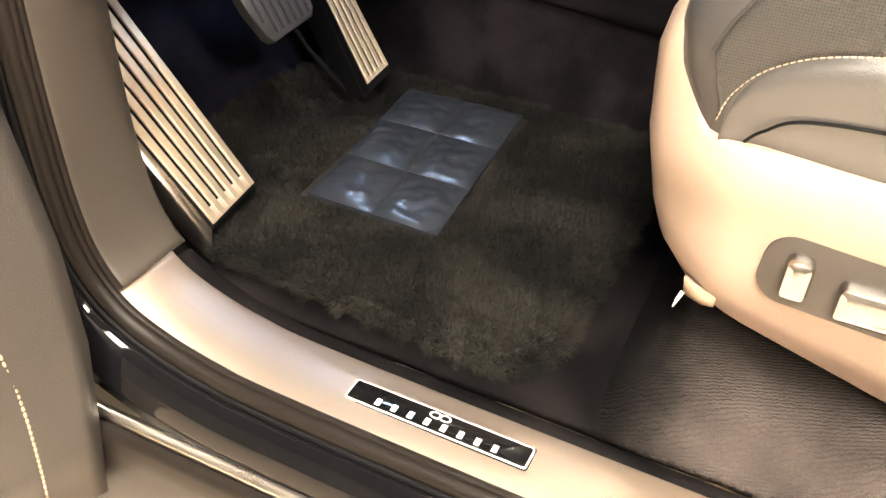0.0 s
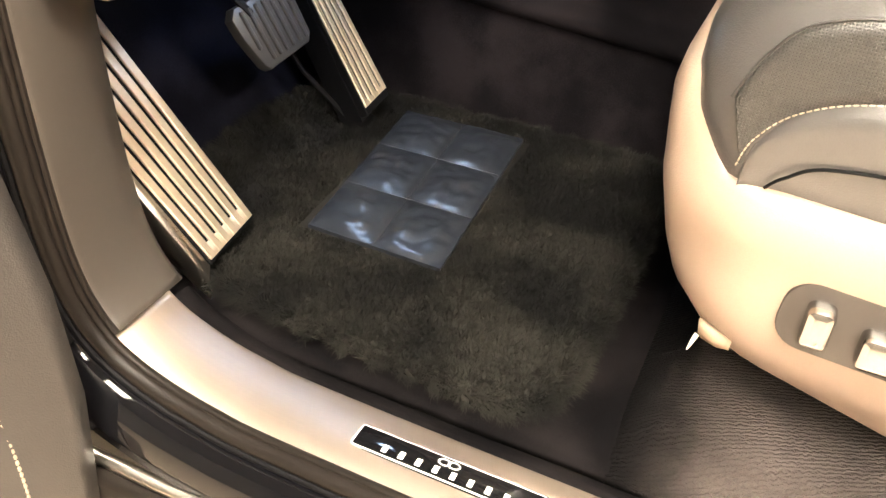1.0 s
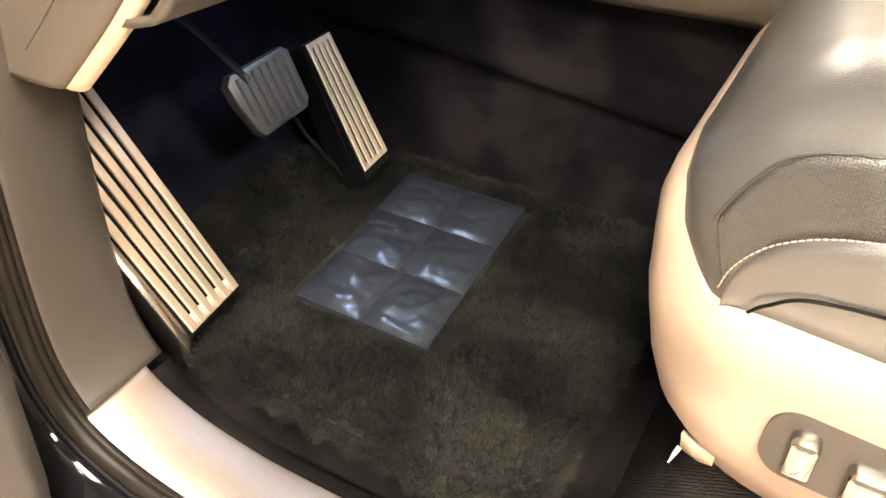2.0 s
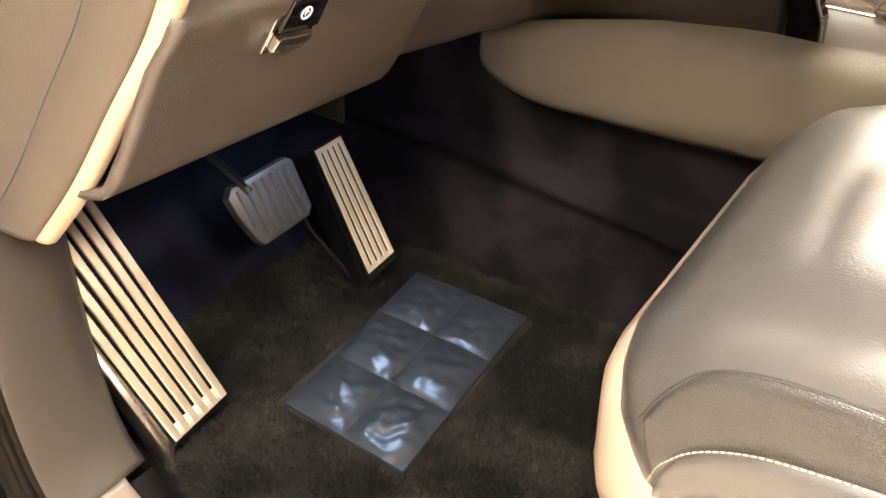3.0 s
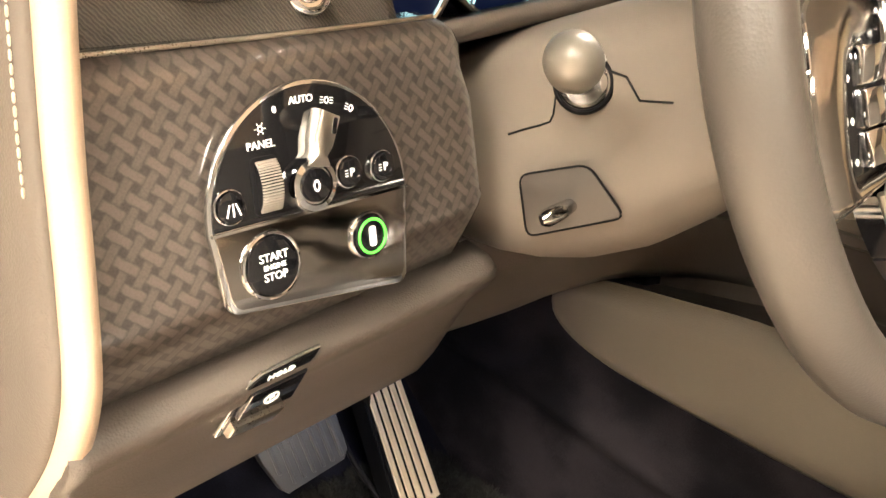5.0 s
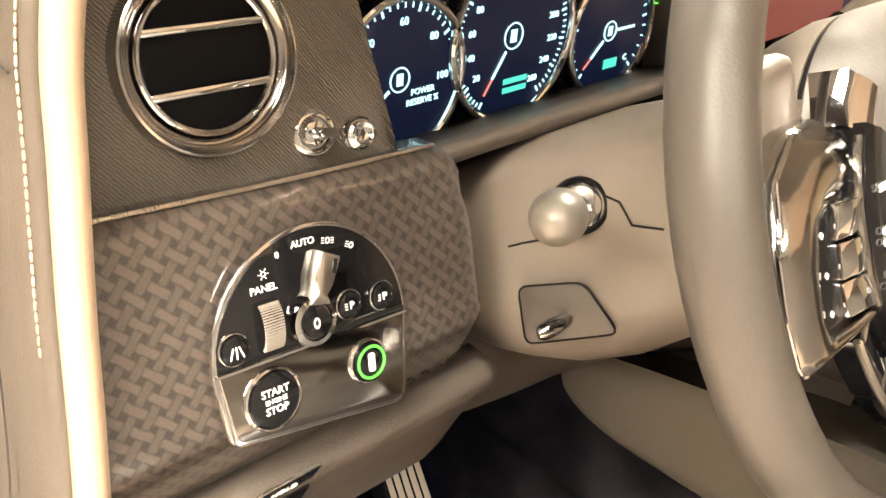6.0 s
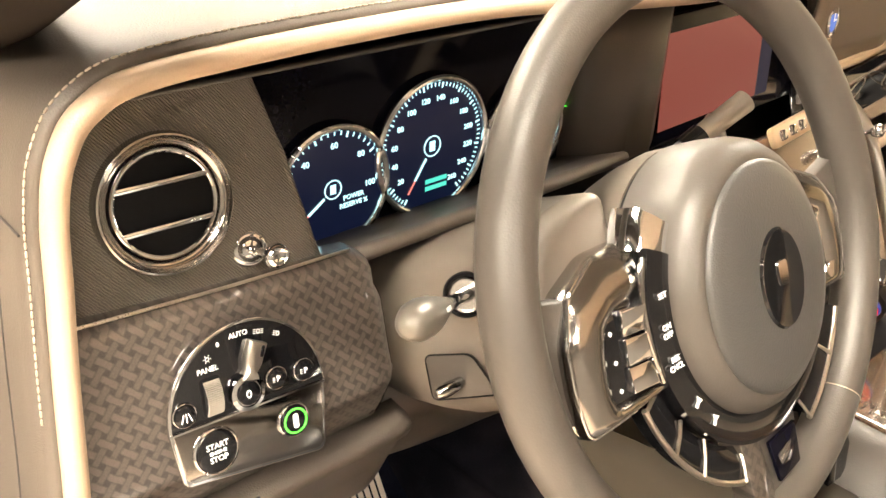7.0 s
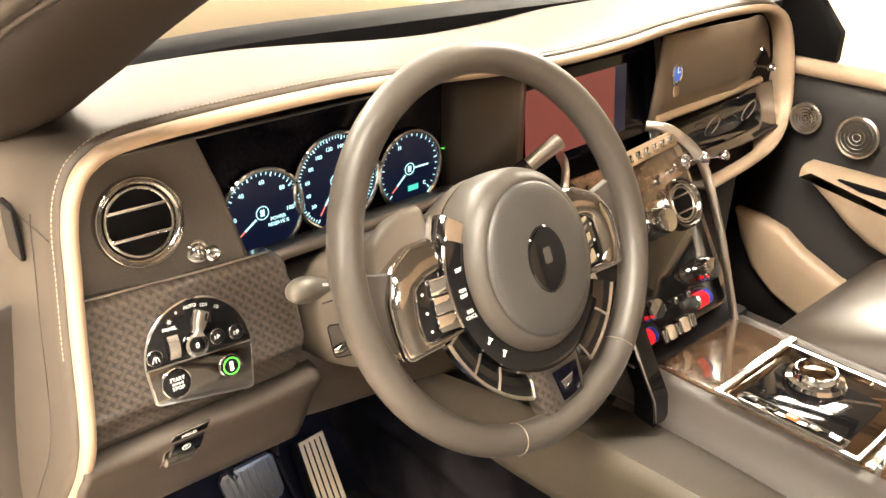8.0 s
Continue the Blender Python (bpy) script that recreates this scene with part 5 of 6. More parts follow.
# unseen plate, added to keep the lamp's streak off the tread plate
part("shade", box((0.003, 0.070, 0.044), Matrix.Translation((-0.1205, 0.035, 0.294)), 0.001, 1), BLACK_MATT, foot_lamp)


# ---- pedals ----
def ribbed_plate(t, bl, br, tr, tl, bars, thick, mat, back_mat, frame_w, body_drop):
    """A pedal: a dark body with raised bright bars across a sloping four-cornered face."""
    bl, br, tr, tl = V(bl), V(br), V(tr), V(tl)
    n = (br - bl).cross(tl - bl).normalized()

    def p(u, v, h):
        return (bl * (1 - u) + br * u) * (1 - v) + (tl * (1 - u) + tr * u) * v + n * h

    def plate(u0, u1, v0, v1, h0, h1):
        e = 0.0009 / max(1e-6, (br - bl).length)
        rings = []
        for h, d in ((h0, 0), (h1 - 0.0008, 0), (h1, 1)):
            rings.append([p(u0 + e * d, v0 + 0.004 * d, h), p(u1 - e * d, v0 + 0.004 * d, h), p(u1 - e * d, v1 - 0.004 * d, h), p(u0 + e * d, v1 - 0.004 * d, h)])
        return loft(rings)

    part("body", plate(-0.02, 1.02, -body_drop, 1.01, -0.012, 0.0), back_mat, t, "black plastic pedal body")
    gap = 0.36 / bars
    w = (1 - gap * (bars - 1)) / bars
    for k in range(bars):
        u0 = k * (w + gap)
        part("bar", plate(u0, u0 + w, 0.0, 1.0, 0.0005, thick), mat, t)
    part("end_bar", plate(0, 1, 0, frame_w, 0.0004, thick - 0.0004), mat, t)
    part("end_bar", plate(0, 1, 1 - frame_w, 1, 0.0004, thick - 0.0004), mat, t)


rest = thing("foot_rest", (-0.29, 0.12, -0.02), "ribbed aluminium foot rest beside the footwell wall", "foot rest")
ribbed_plate(rest, (-0.319, 0.050, -0.011), (-0.249, 0.052, -0.001), (-0.268, 0.255, 0.250), (-0.352, 0.255, 0.240), 6, 0.0035, ALU_PEDAL, BLACK_MATT, 0.045, 0.01)
part("side_wall", grid([[V((-0.330 - 0.16 * a, 0.045 + a, -0.050 + a * 0.9)), V((-0.328 - 0.16 * a, 0.047 + a, -0.026 + a * 1.27)), V((-0.3215 - 0.16 * a, 0.049 + a, -0.0155 + a * 1.27))] for a in (0.0, 0.05, 0.1, 0.15, 0.2)]), SATIN, rest, "satin metal side of the foot rest", 40, 0.004)
gas = thing("accelerator_pedal", (0.01, 0.1, -0.02), "slim ribbed aluminium accelerator pedal on a black body", "pedal")
ribbed_plate(gas, (-0.016, 0.050, 0.019), (0.031, 0.048, 0.027), (0.038, 0.137, 0.153), (-0.009, 0.136, 0.152), 5, 0.003, ALU_PEDAL, BLACK_MATT, 0.04, 0.06)
part("hinge", box((0.040, 0.04, 0.016), Matrix.Translation((0.006, 0.066, -0.014)) @ pose(0, 0, 0, 30, 0, 0), 0.006), BLACK_MATT, gas)
part("link", tube([V((-0.03, 0.17, 0.11)), V((-0.024, 0.13, 0.05)), V((-0.012, 0.08, 0.0))], 0.003, 8), BLACK_MATT, gas)
part("backing", loft([[V((x, y, z)) for x, y, z in q] for q in (((-0.018, 0.052, 0.0), (0.032, 0.052, 0.01), (0.034, 0.075, 0.0), (-0.014, 0.085, -0.01)), ((-0.011, 0.14, 0.15), (0.037, 0.14, 0.15), (0.036, 0.165, 0.13), (-0.006, 0.17, 0.13)))]), BLACK_MATT, gas)
brake = thing("brake_pedal", (-0.11, 0.11, 0.1), "wide ribbed black rubber brake pedal on a steel arm", "pedal")
BM = frame_m((-0.1065, 0.1105, 0.137), (0.083, -0.011, 0.012), (0.0, 0.033, 0.060))
pad_out = [(-0.030, -0.035), (0.034, -0.033), (0.042, -0.024), (0.045, 0.030), (0.038, 0.037), (-0.036, 0.037), (-0.045, 0.028), (-0.044, 0.006), (-0.036, -0.028)]
part("pad", prism(pad_out, 0.014, BM @ Matrix.Translation((0, 0, -0.012)), 0.004), RUBBER_PEDAL, brake, "black rubber pad")
for k in range(7):
    u = -0.032 + k * 0.0108
    lo_v = -0.027 if u > -0.026 else -0.012
    part("rib", box((0.0046, 0.031 - lo_v, 0.004), BM @ Matrix.Translation((u, (0.031 + lo_v) / 2, 0.003)), 0.0012, 1), RUBBER_PEDAL, brake)
part("arm", tube(smooth_path([(-0.125, 0.125, 0.155), (-0.15, 0.16, 0.20), (-0.19, 0.20, 0.26), (-0.22, 0.24, 0.34)], 4), 0.008, 8, flat=0.5), BLACK_MATT, brake, "dark steel arm")


# ---- lambswool mat with a quilted leather heel pad ----
def mat_outline(n=120):
    ctrl = [(-0.318, 0.075), (-0.337, 0.00), (-0.345, -0.14), (-0.351, -0.250), (-0.335, -0.292), (-0.288, -0.310), (-0.17, -0.318), (-0.02, -0.318), (0.09, -0.306), (0.130, -0.28), (0.135, -0.15), (0.125, 0.0), (0.115, 0.10), (0.06, 0.135), (-0.06, 0.15), (-0.20, 0.15), (-0.30, 0.125)]
    return smooth_path([(x, y, 0) for x, y in ctrl], 8, closed=True)


OUT = mat_outline()


def inside(x, y):
    c, n = False, len(OUT)
    for i in range(n):
        a, b = OUT[i], OUT[i - 1]
        if (a.y > y) != (b.y > y) and x < (b.x - a.x) * (y - a.y) / (b.y - a.y) + a.x:
            c = not c
    return c


PAD = [V((-0.206, 0.012, 0)), V((-0.208, -0.142, 0)), V((0.066, -0.126, 0)), V((0.060, 0.030, 0))]


def mat_z(x, y):
    return floor_z(x, y) + 0.027 + 0.045 * max(0.0, x + 0.2) * min(1.0, max(0.0, (0.13 - x) / 0.06))


mat_thing = thing("floor_mat", (-0.12, -0.1, -0.05), "dark lambswool floor mat with a quilted black leather heel pad", "floor mat")
part("backing", loft([[V((q[0], q[1], mat_z(q[0], q[1]) + dz)) for q in [(p.x * s - 0.11 * (1 - s), p.y * s - 0.09 * (1 - s)) for p in OUT]] for s, dz in ((0.935, -0.026), (0.955, -0.018), (0.955, -0.009), (0.94, 0.0), (0.85, 0.003), (0.7, 0.003), (0.5, 0.003), (0.35, 0.003), (0.2, 0.003), (0.05, 0.003))]), FUR, mat_thing, smooth=60)


def pad_uv(x, y):
    a, b, c, d = PAD
    u = (x - (a.x + b.x) / 2) / ((c.x + d.x) / 2 - (a.x + b.x) / 2)
    v = (y - (a.y + d.y) / 2) / ((b.y + c.y) / 2 - (a.y + d.y) / 2)
    return u, v


def fur(count, seed):
    rnd = random.Random(seed)
    verts, faces = [], []
    made = 0
    while made < count:
        x, y = rnd.uniform(-0.37, 0.14), rnd.uniform(-0.332, 0.155)
        if not inside(x, y):
            continue
        u, v = pad_uv(x, y)
        if -0.012 < u < 1.012 and -0.02 < v < 1.02:
            continue
        made += 1
        z = mat_z(x, y)
        cl = noise.noise(V((x * 95, y * 95, 3.0))) + 0.4 * noise.noise(V((x * 28, y * 28, 5.0)))
        cl2 = noise.noise(V((x * 88 + 40, y * 88, 7.0))) + 0.4 * noise.noise(V((x * 26, y * 26, 9.0)))
        big = noise.noise(V((x * 9, y * 9, 11.0)))
        edge = 0.0
        for p in OUT[::2]:
            d2 = (p.x - x) ** 2 + (p.y - y) ** 2
            if d2 < 0.000625:
                edge = max(edge, 1 - math.sqrt(d2) / 0.025)
        L = rnd.uniform(0.008, 0.0145) * (1 + 0.3 * big + 0.35 * cl)
        lean = V((cl * 1.1 + rnd.uniform(-0.6, 0.6), cl2 * 1.1 + rnd.uniform(-0.6, 0.6), 1.25))
        if -0.06 < u < 1.06 and -0.1 < v < 1.1:
            L *= 0.72
            lean.z += 1.2
        if edge:
            o = V((x + 0.11, y + 0.09, 0)).normalized()
            lean += o * 1.5 * edge
            lean.z -= 1.1 * edge
            z -= 0.016 * edge * rnd.random()
            L *= 1 - 0.1 * edge
        lean.normalize()
        side = V((rnd.uniform(-1, 1), rnd.uniform(-1, 1), 0)).normalized() * rnd.uniform(0.0003, 0.0006)
        p0 = V((x, y, z))
        p1 = p0 + lean * L * 0.6
        p2 = p0 + lean * L + V((cl2 * 0.004, -cl * 0.004, -0.0015))
        k = len(verts)
        verts += [p0 - side, p0 + side, p1 + side * 0.8, p1 - side * 0.8, p2]
        faces += [(k, k + 1, k + 2, k + 3), (k + 3, k + 2, k + 4)]
    me = bpy.data.meshes.new("fur")
    me.from_pydata(verts, [], faces)
    me.materials.append(FUR)
    return me


fur_ob = part("wool", fur(190000, 5), FUR, mat_thing, "dense dark wool pile")
tagged(fur_ob, kind="stuff")


def quilt_panel(i, j):
    """One puffed panel of the heel pad."""
    n = 18
    rows = []
    for a in range(n + 1):
        row = []
        for b in range(n + 1):
            s, t = a / n, b / n
            u, v = (i + s) / 3, (j + t) / 2
            q = (PAD[0] * (1 - v) + PAD[1] * v) * (1 - u) + (PAD[3] * (1 - v) + PAD[2] * v) * u
            puff = (math.sin(math.pi * s) ** 0.55) * (math.sin(math.pi * t) ** 0.55) if 0 < s < 1 and 0 < t < 1 else 0.0
            wr = 0.0036 * noise.noise(V((q.x * 60, q.y * 42, i * 3.1 + j))) + 0.0022 * noise.noise(V((q.x * 120, q.y * 90, 5 + i))) + 0.0012 * noise.noise(V((q.x * 260, q.y * 110, 2 + j)))
            row.append(V((q.x, q.y, mat_z(q.x, q.y) + 0.0075 + 0.0085 * puff + wr * (0.3 + 0.9 * puff))))
        rows.append(row)
    return grid(rows)


heel = part("heel_pad", loft([[V((p.x, p.y, mat_z(p.x, p.y) + h)) for p in PAD] for h in (0.0, 0.0078)]), QUILT, mat_thing, "black leather heel pad")
for i in range(3):
    for j in range(2):
        part("panel", quilt_panel(i, j), QUILT, heel, smooth=70)
seam_pts = [[PAD[0].lerp(PAD[3], u) * (1 - v) + PAD[1].lerp(PAD[2], u) * v for v in (0, 0.25, 0.5, 0.75, 1)] for u in (1 / 3, 2 / 3)] + [[(PAD[0].lerp(PAD[1], 0.5)).lerp(PAD[3].lerp(PAD[2], 0.5), u) for u in (0, 0.25, 0.5, 0.75, 1)]]
for line in seam_pts:
    part("seam", stitches([V((p.x, p.y, mat_z(p.x, p.y) + 0.0092)) for p in line], 0.003, 0.0014, 0.0005), RUBBER_PEDAL, heel)


# ---- seats ----
def rounded_level(x0, x1, y0, y1, r, z, n=8, front_r=None):
    fr = front_r or r
    out = []
    for cx, cy, a0, rr in ((x1 - fr, y1 - fr, 0, fr), (x0 + fr, y1 - fr, 90, fr), (x0 + r, y0 + r, 180, r), (x1 - r, y0 + r, 270, r)):
        for k in range(n + 1):
            a = radians(a0 + 90 * k / n)
            out.append(V((cx + rr * math.cos(a), cy + rr * math.sin(a), z)))
    return out


def seat(name, x0, x1, yf, label, drop=0.0, shell_mat=CREAM_SEAT):
    s = thing(name, ((x0 + x1) / 2, yf - 0.3, 0.0), label, "car seat", "front seats")
    yb = yf - 0.55

    def level(inset, z, slope=0.0, fr=0.075):
        pts = rounded_level(x0 + inset, x1 - inset, yb, yf - inset, 0.03, 0.0, front_r=fr)
        return [V((p.x, p.y, z - drop + slope * (p.y - yf))) for p in pts]

    def lifted(pts, lift, back):
        """The front of the shell stands up before the nose of the cushion."""
        out = []
        for p in pts:
            s = min(1.0, max(0.0, (p.y - (yf - 0.034)) / 0.024))
            s = s * s * (3 - 2 * s)
            out.append(V((p.x, p.y - back * s, p.z + lift * s)))
        return out

    push = -1.0 if drop == 0.0 else 0.0
    rim = [(-0.001, 0.193, 0.020, -0.016), (0.000, 0.196, 0.043, -0.019), (0.001, 0.199, 0.062, -0.016), (0.004, 0.203, 0.080, -0.008), (0.009, 0.206, 0.090, 0.002), (0.016, 0.204, 0.089, 0.011)] if drop == 0.0 else [(0.002, 0.195, 0.08, 0.022), (0.007, 0.204, 0.08, 0.022), (0.016, 0.202, 0.08, 0.022)]
    shell = loft([level(0.05, 0.055, 0.26), level(0.024, 0.066, 0.26), level(0.009, 0.09, 0.20), lifted(level(0.0035, 0.118, 0.14), 0, push * 0.0045), lifted(level(0.0035, 0.138, 0.11), 0, push * 0.0095), lifted(level(-0.0015, 0.158, 0.08), 0, push * 0.0085), lifted(level(-0.004, 0.175, 0.07), 0, push * 0.009), lifted(level(-0.003, 0.187, 0.06), 0, push * 0.011)] + [lifted(level(i_, z_, 0.06), l_, b_) for i_, z_, l_, b_ in rim] + [level(0.05, 0.19, 0.06)])
    part("side_shell", shell, shell_mat, s, "cream leather lower shell" if shell_mat is CREAM_SEAT else "taupe leather lower shell", 50)

    def cush(inset, z, slope=0.0, fr=0.075):
        pts = rounded_level(x0 + inset, x1 - inset, yb, yf - inset - 0.006 - 0.020 * min(1.0, max(0.0, (z - 0.2) / 0.17)) - 0.055 * max(0.0, (z - 0.28) / 0.10) ** 2 + (0.020 + (0.003 if drop == 0.0 else 0.0)) * math.sin(math.pi * min(1.0, max(0.0, (z - 0.205) / 0.17))), 0.03, 0.0, front_r=fr)
        return [V((p.x, p.y, z - drop + slope * (p.y - yf))) for p in pts]

    lv = [cush(0.014, 0.19, 0.06, 0.045), cush(0.008, 0.212, 0.06, 0.045), cush(0.004, 0.24, 0.04, 0.048), cush(0.004, 0.265, 0.035, 0.052), cush(0.004, 0.29, 0.03, 0.060), cush(0.007, 0.335, 0.02, 0.08), cush(0.022, 0.362, 0.0, 0.09), cush(0.050, 0.380, 0.0, 0.09), cush(0.09, 0.387, -0.02, 0.08), cush(0.135, 0.381, -0.03, 0.06)]
    part("cushion", loft(lv), LEATHER_SEAT if shell_mat is CREAM_SEAT else LEATHER, s, "smooth leather cushion", 60)
    return s, level


drv, _ = seat("driver_seat", -0.302, 0.125, -0.345, "grey leather driver seat with cream lower shell")
# cushion details on the door side: bolster roll, seams, stitched arc
def side_x(z):
    return -0.302 + float(np.interp(z, [0.19, 0.212, 0.24, 0.29, 0.335, 0.378], [0.014, 0.008, 0.004, 0.004, 0.008, 0.022]))


arc = smooth_path([(-0.3015, -0.386, 0.214), (-0.303, -0.393, 0.238), (-0.3025, -0.415, 0.262), (-0.3015, -0.46, 0.279), (-0.3015, -0.56, 0.290), (-0.3015, -0.85, 0.295)], 8)
arc = [V((side_x(p.z) - 0.0034, p.y, p.z)) for p in arc]
part("side_bolster", grid([[V((side_x(z) - 0.0026 * math.sin(math.pi * min(0.9, max(0.1, q / 5))), p.y - 0.004, z)) for q, z in [(q, 0.185 + (p.z - 0.185) * q / 5) for q in range(6)]] for p in arc]), LEATHER_SEAT, drv, "smooth grey leather side bolster", 60, 0.003)
part("stitching", stitches(arc, 0.0034, 0.0010, 0.0006), THREAD, drv, "pale twisted thread")
roll = smooth_path([(-0.290, -0.372, 0.262), (-0.291, -0.385, 0.292), (-0.291, -0.41, 0.318), (-0.290, -0.47, 0.330), (-0.290, -0.60, 0.335), (-0.290, -0.85, 0.335)], 8)
part("perforated_band", grid([[V((side_x(z) - 0.0012, a.y + (r.y - a.y) * q / 5 - 0.002, z)) for q, z in [(q, a.z + (r.z - a.z) * q / 5) for q in range(6)]] for a, r in zip(arc, roll)]), LEATHER_PERF, drv, "perforated grey leather band", 60, 0.0015)
part("seam", tube([V((side_x(p.z) - 0.0012, p.y, p.z)) for p in roll], 0.0009, 6), LEATHER_DARK, drv, "dark seam line")
arc2 = smooth_path([(-0.2985, -0.408, 0.204), (-0.3015, -0.418, 0.216), (-0.3015, -0.445, 0.230), (-0.3015, -0.53, 0.236), (-0.3015, -0.75, 0.238)], 8)
part("seam", tube(arc2, 0.0013, 6), BLACK_MATT, drv, "dark seam line")
plate_m = frame_m((-0.3005, -0.545, 0.112), (0, -1, -0.06), (0.03, 0, 1))
sw = part("switch_plate", prism(rrect(0.205, 0.058, 0.022), 0.0035, plate_m, 0.001), PLASTIC, drv, "taupe switch plate")
for u, v, w, h, nm in ((-0.076, 0.0, 0.020, 0.033, "adjuster"), (-0.024, -0.004, 0.046, 0.028, "adjuster")):
    km = plate_m @ Matrix.Translation((u, v, 0.003)) @ pose(0, 0, 0, 0, 0, 4)
    part(nm, prism(rrect(w, h, 0.006), 0.016, km, 0.0058), SMOKE, sw, "chrome seat adjuster")
flap = part("rail_cover", loft([[V(p) for p in q] for q in (((-0.282, -0.392, 0.07), (-0.280, -0.394, 0.056), (-0.278, -0.397, 0.050)), ((-0.284, -0.405, 0.065), (-0.282, -0.407, 0.053), (-0.280, -0.41, 0.047)), ((-0.284, -0.42, 0.06), (-0.282, -0.42, 0.052), (-0.280, -0.42, 0.048)))], closed=False, caps=False), CREAM, drv, "cream flap over the seat rail", 50, 0.004)
part("tag", tube([V((-0.281, -0.394, 0.055)), V((-0.285, -0.392, 0.050)), V((-0.290, -0.390, 0.044))], [0.0022, 0.0018, 0.0006], 6), CREAM_TRIM, drv, "small pale plastic tag")

_, _ = seat("passenger_seat", 0.632, 1.10, -0.265, "taupe leather passenger seat cushion beside the console", 0.035, LEATHER)


# ---- centre screen, fascia and stack ----
cs = thing("centre_screen", (0.45, 0.0, 0.58), "dark centre screen showing a plain red picture", "screen")
csm = frame_m((0.46, -0.002, 0.637), (1, 0.03, 0), (0, 0.08, 1))
part("bezel", prism(rrect(0.40, 0.150, 0.01), 0.010, csm @ Matrix.Translation((0.02, 0, -0.012)), 0.002), SCREEN, cs, "gloss black bezel")
part("picture", box((0.220, 0.112, 0.002), csm @ Matrix.Translation((-0.014, 0, -0.002))), glow("red_screen_picture", (0.34, 0.075, 0.055), 0.62), cs, "plain dull red picture", 0)
part("picture_edge", box((0.030, 0.112, 0.002), csm @ Matrix.Translation((0.112, 0, -0.002))), glow("dark_blue_screen_edge", (0.02, 0.025, 0.07), 0.35), cs, smooth=0)
part("frame_rail", tube([csm @ V(p) for p in ((0.215, -0.09, 0.004), (0.222, 0.0, 0.004), (0.205, 0.085, 0.004))], 0.006, 8), LEATHER, cs)
part("side_panel", grid([[V((x, -0.03 + 0.03 * s, 0.575 + 0.175 * t)) for t in (0, 0.5, 1)] for x, s in ((0.178, 1.3), (0.200, 0.35), (0.245, 0.0), (0.295, 0.1), (0.330, 0.75))]), LEATHER, dash, "dark fascia between the screens", 60, 0.005)

def fascia_top(x):
    return float(np.interp(x, [0.645, 0.906, 1.00, 1.05, 1.09, 1.12, 1.14], [0.735, 0.723, 0.718, 0.708, 0.690, 0.655, 0.600]))


def fascia_y(x):
    q = min(1.0, max(0.0, (x - 0.92) / 0.2))
    return -0.005 + 0.055 * (x - 0.66) + 0.040 * q * q * (3 - 2 * q)


part("passenger_fascia", grid([[V((x, fascia_y(x) - 0.012 * t, 0.585 - 0.02 * (x - 0.66) + (fascia_top(x) - 0.585 + 0.02 * (x - 0.66)) * t)) for t in (0, 0.25, 0.5, 0.75, 1)] for x in [0.645 + 0.49 * k / 14 for k in range(15)]]), FASCIA_HIDE, dash, "brown leather passenger fascia", 60, 0.006)
part("fascia_strip", tube([V((0.66, -0.012, 0.585)), V((0.85, -0.002, 0.582)), V((1.08, 0.03, 0.574))], 0.008, 8), BROWN_TRIM, dash, "thin veneer strip")
part("glove_panel", grid([[V((x, 0.0 + 0.05 * (x - 0.66) - 0.03 * t, 0.578 - 0.10 * t - 0.02 * (x - 0.66))) for t in (0, 0.5, 1)] for x in [0.66 + 0.46 * k / 6 for k in range(7)]]), GLOSS_BLACK, dash, "gloss black passenger panel", 60, 0.006)
part("lower_fascia", grid([[V((x, -0.02 + 0.03 * (x - 0.66) + 0.12 * t, 0.478 - 0.05 * t)) for t in (0, 0.5, 1)] for x in [0.62 + 0.52 * k / 6 for k in range(7)]]), LEATHER_DARK, dash, smooth=60, solid=0.006)
for xx in (0.85, 0.99):
    part("ghost_dial", ring(0.022, 0.0012, frame_m((xx, -0.022 + 0.05 * (xx - 0.66), 0.535), (1, 0.05, 0), (0, -0.3, 1)), 32, 6), SATIN, dash)
air_vent((1.055, 0.046, 0.650), (1, 0.06, 0), (0, 0.1, 1), 0.040, "round chrome air vent in the passenger fascia", False)
pull_knob((1.075, 0.05, 0.602), (1.07, 0.004, 0.606))

clock = thing("clock", (0.703, -0.006, 0.662), "small oval clock with a blue lit face in bronze trim", "clock")
ckm = frame_m((0.703, -0.012, 0.662), (1, 0.055, 0), (0, 0.08, 1))
part("case", lathe([(0.0175, 0.0), (0.0185, 0.004), (0.0155, 0.006), (0.0135, 0.004), (0.0005, 0.004)], ckm, 36, 0.9, 1.2), CHROME, clock, smooth=50)
part("face", lathe([(0.0133, 0.0042), (0.0005, 0.0048)], ckm, 32, 0.9, 1.2), glow("blue_clock_face", (0.08, 0.26, 0.9), 0.6), clock, "blue lit clock face")
part("hand", box((0.0016, 0.011, 0.0006), ckm @ Matrix.Translation((0, 0.004, 0.0054))), WHITE_GLOW, clock, smooth=0)
part("hand", box((0.009, 0.0016, 0.0006), ckm @ Matrix.Translation((0.003, 0.0, 0.0054))), WHITE_GLOW, clock, smooth=0)
part("drop", prism(rrect(0.016, 0.018, 0.004), 0.002, ckm @ Matrix.Translation((0.004, -0.034, 0)), 0.0006), BROWN_TRIM, clock)

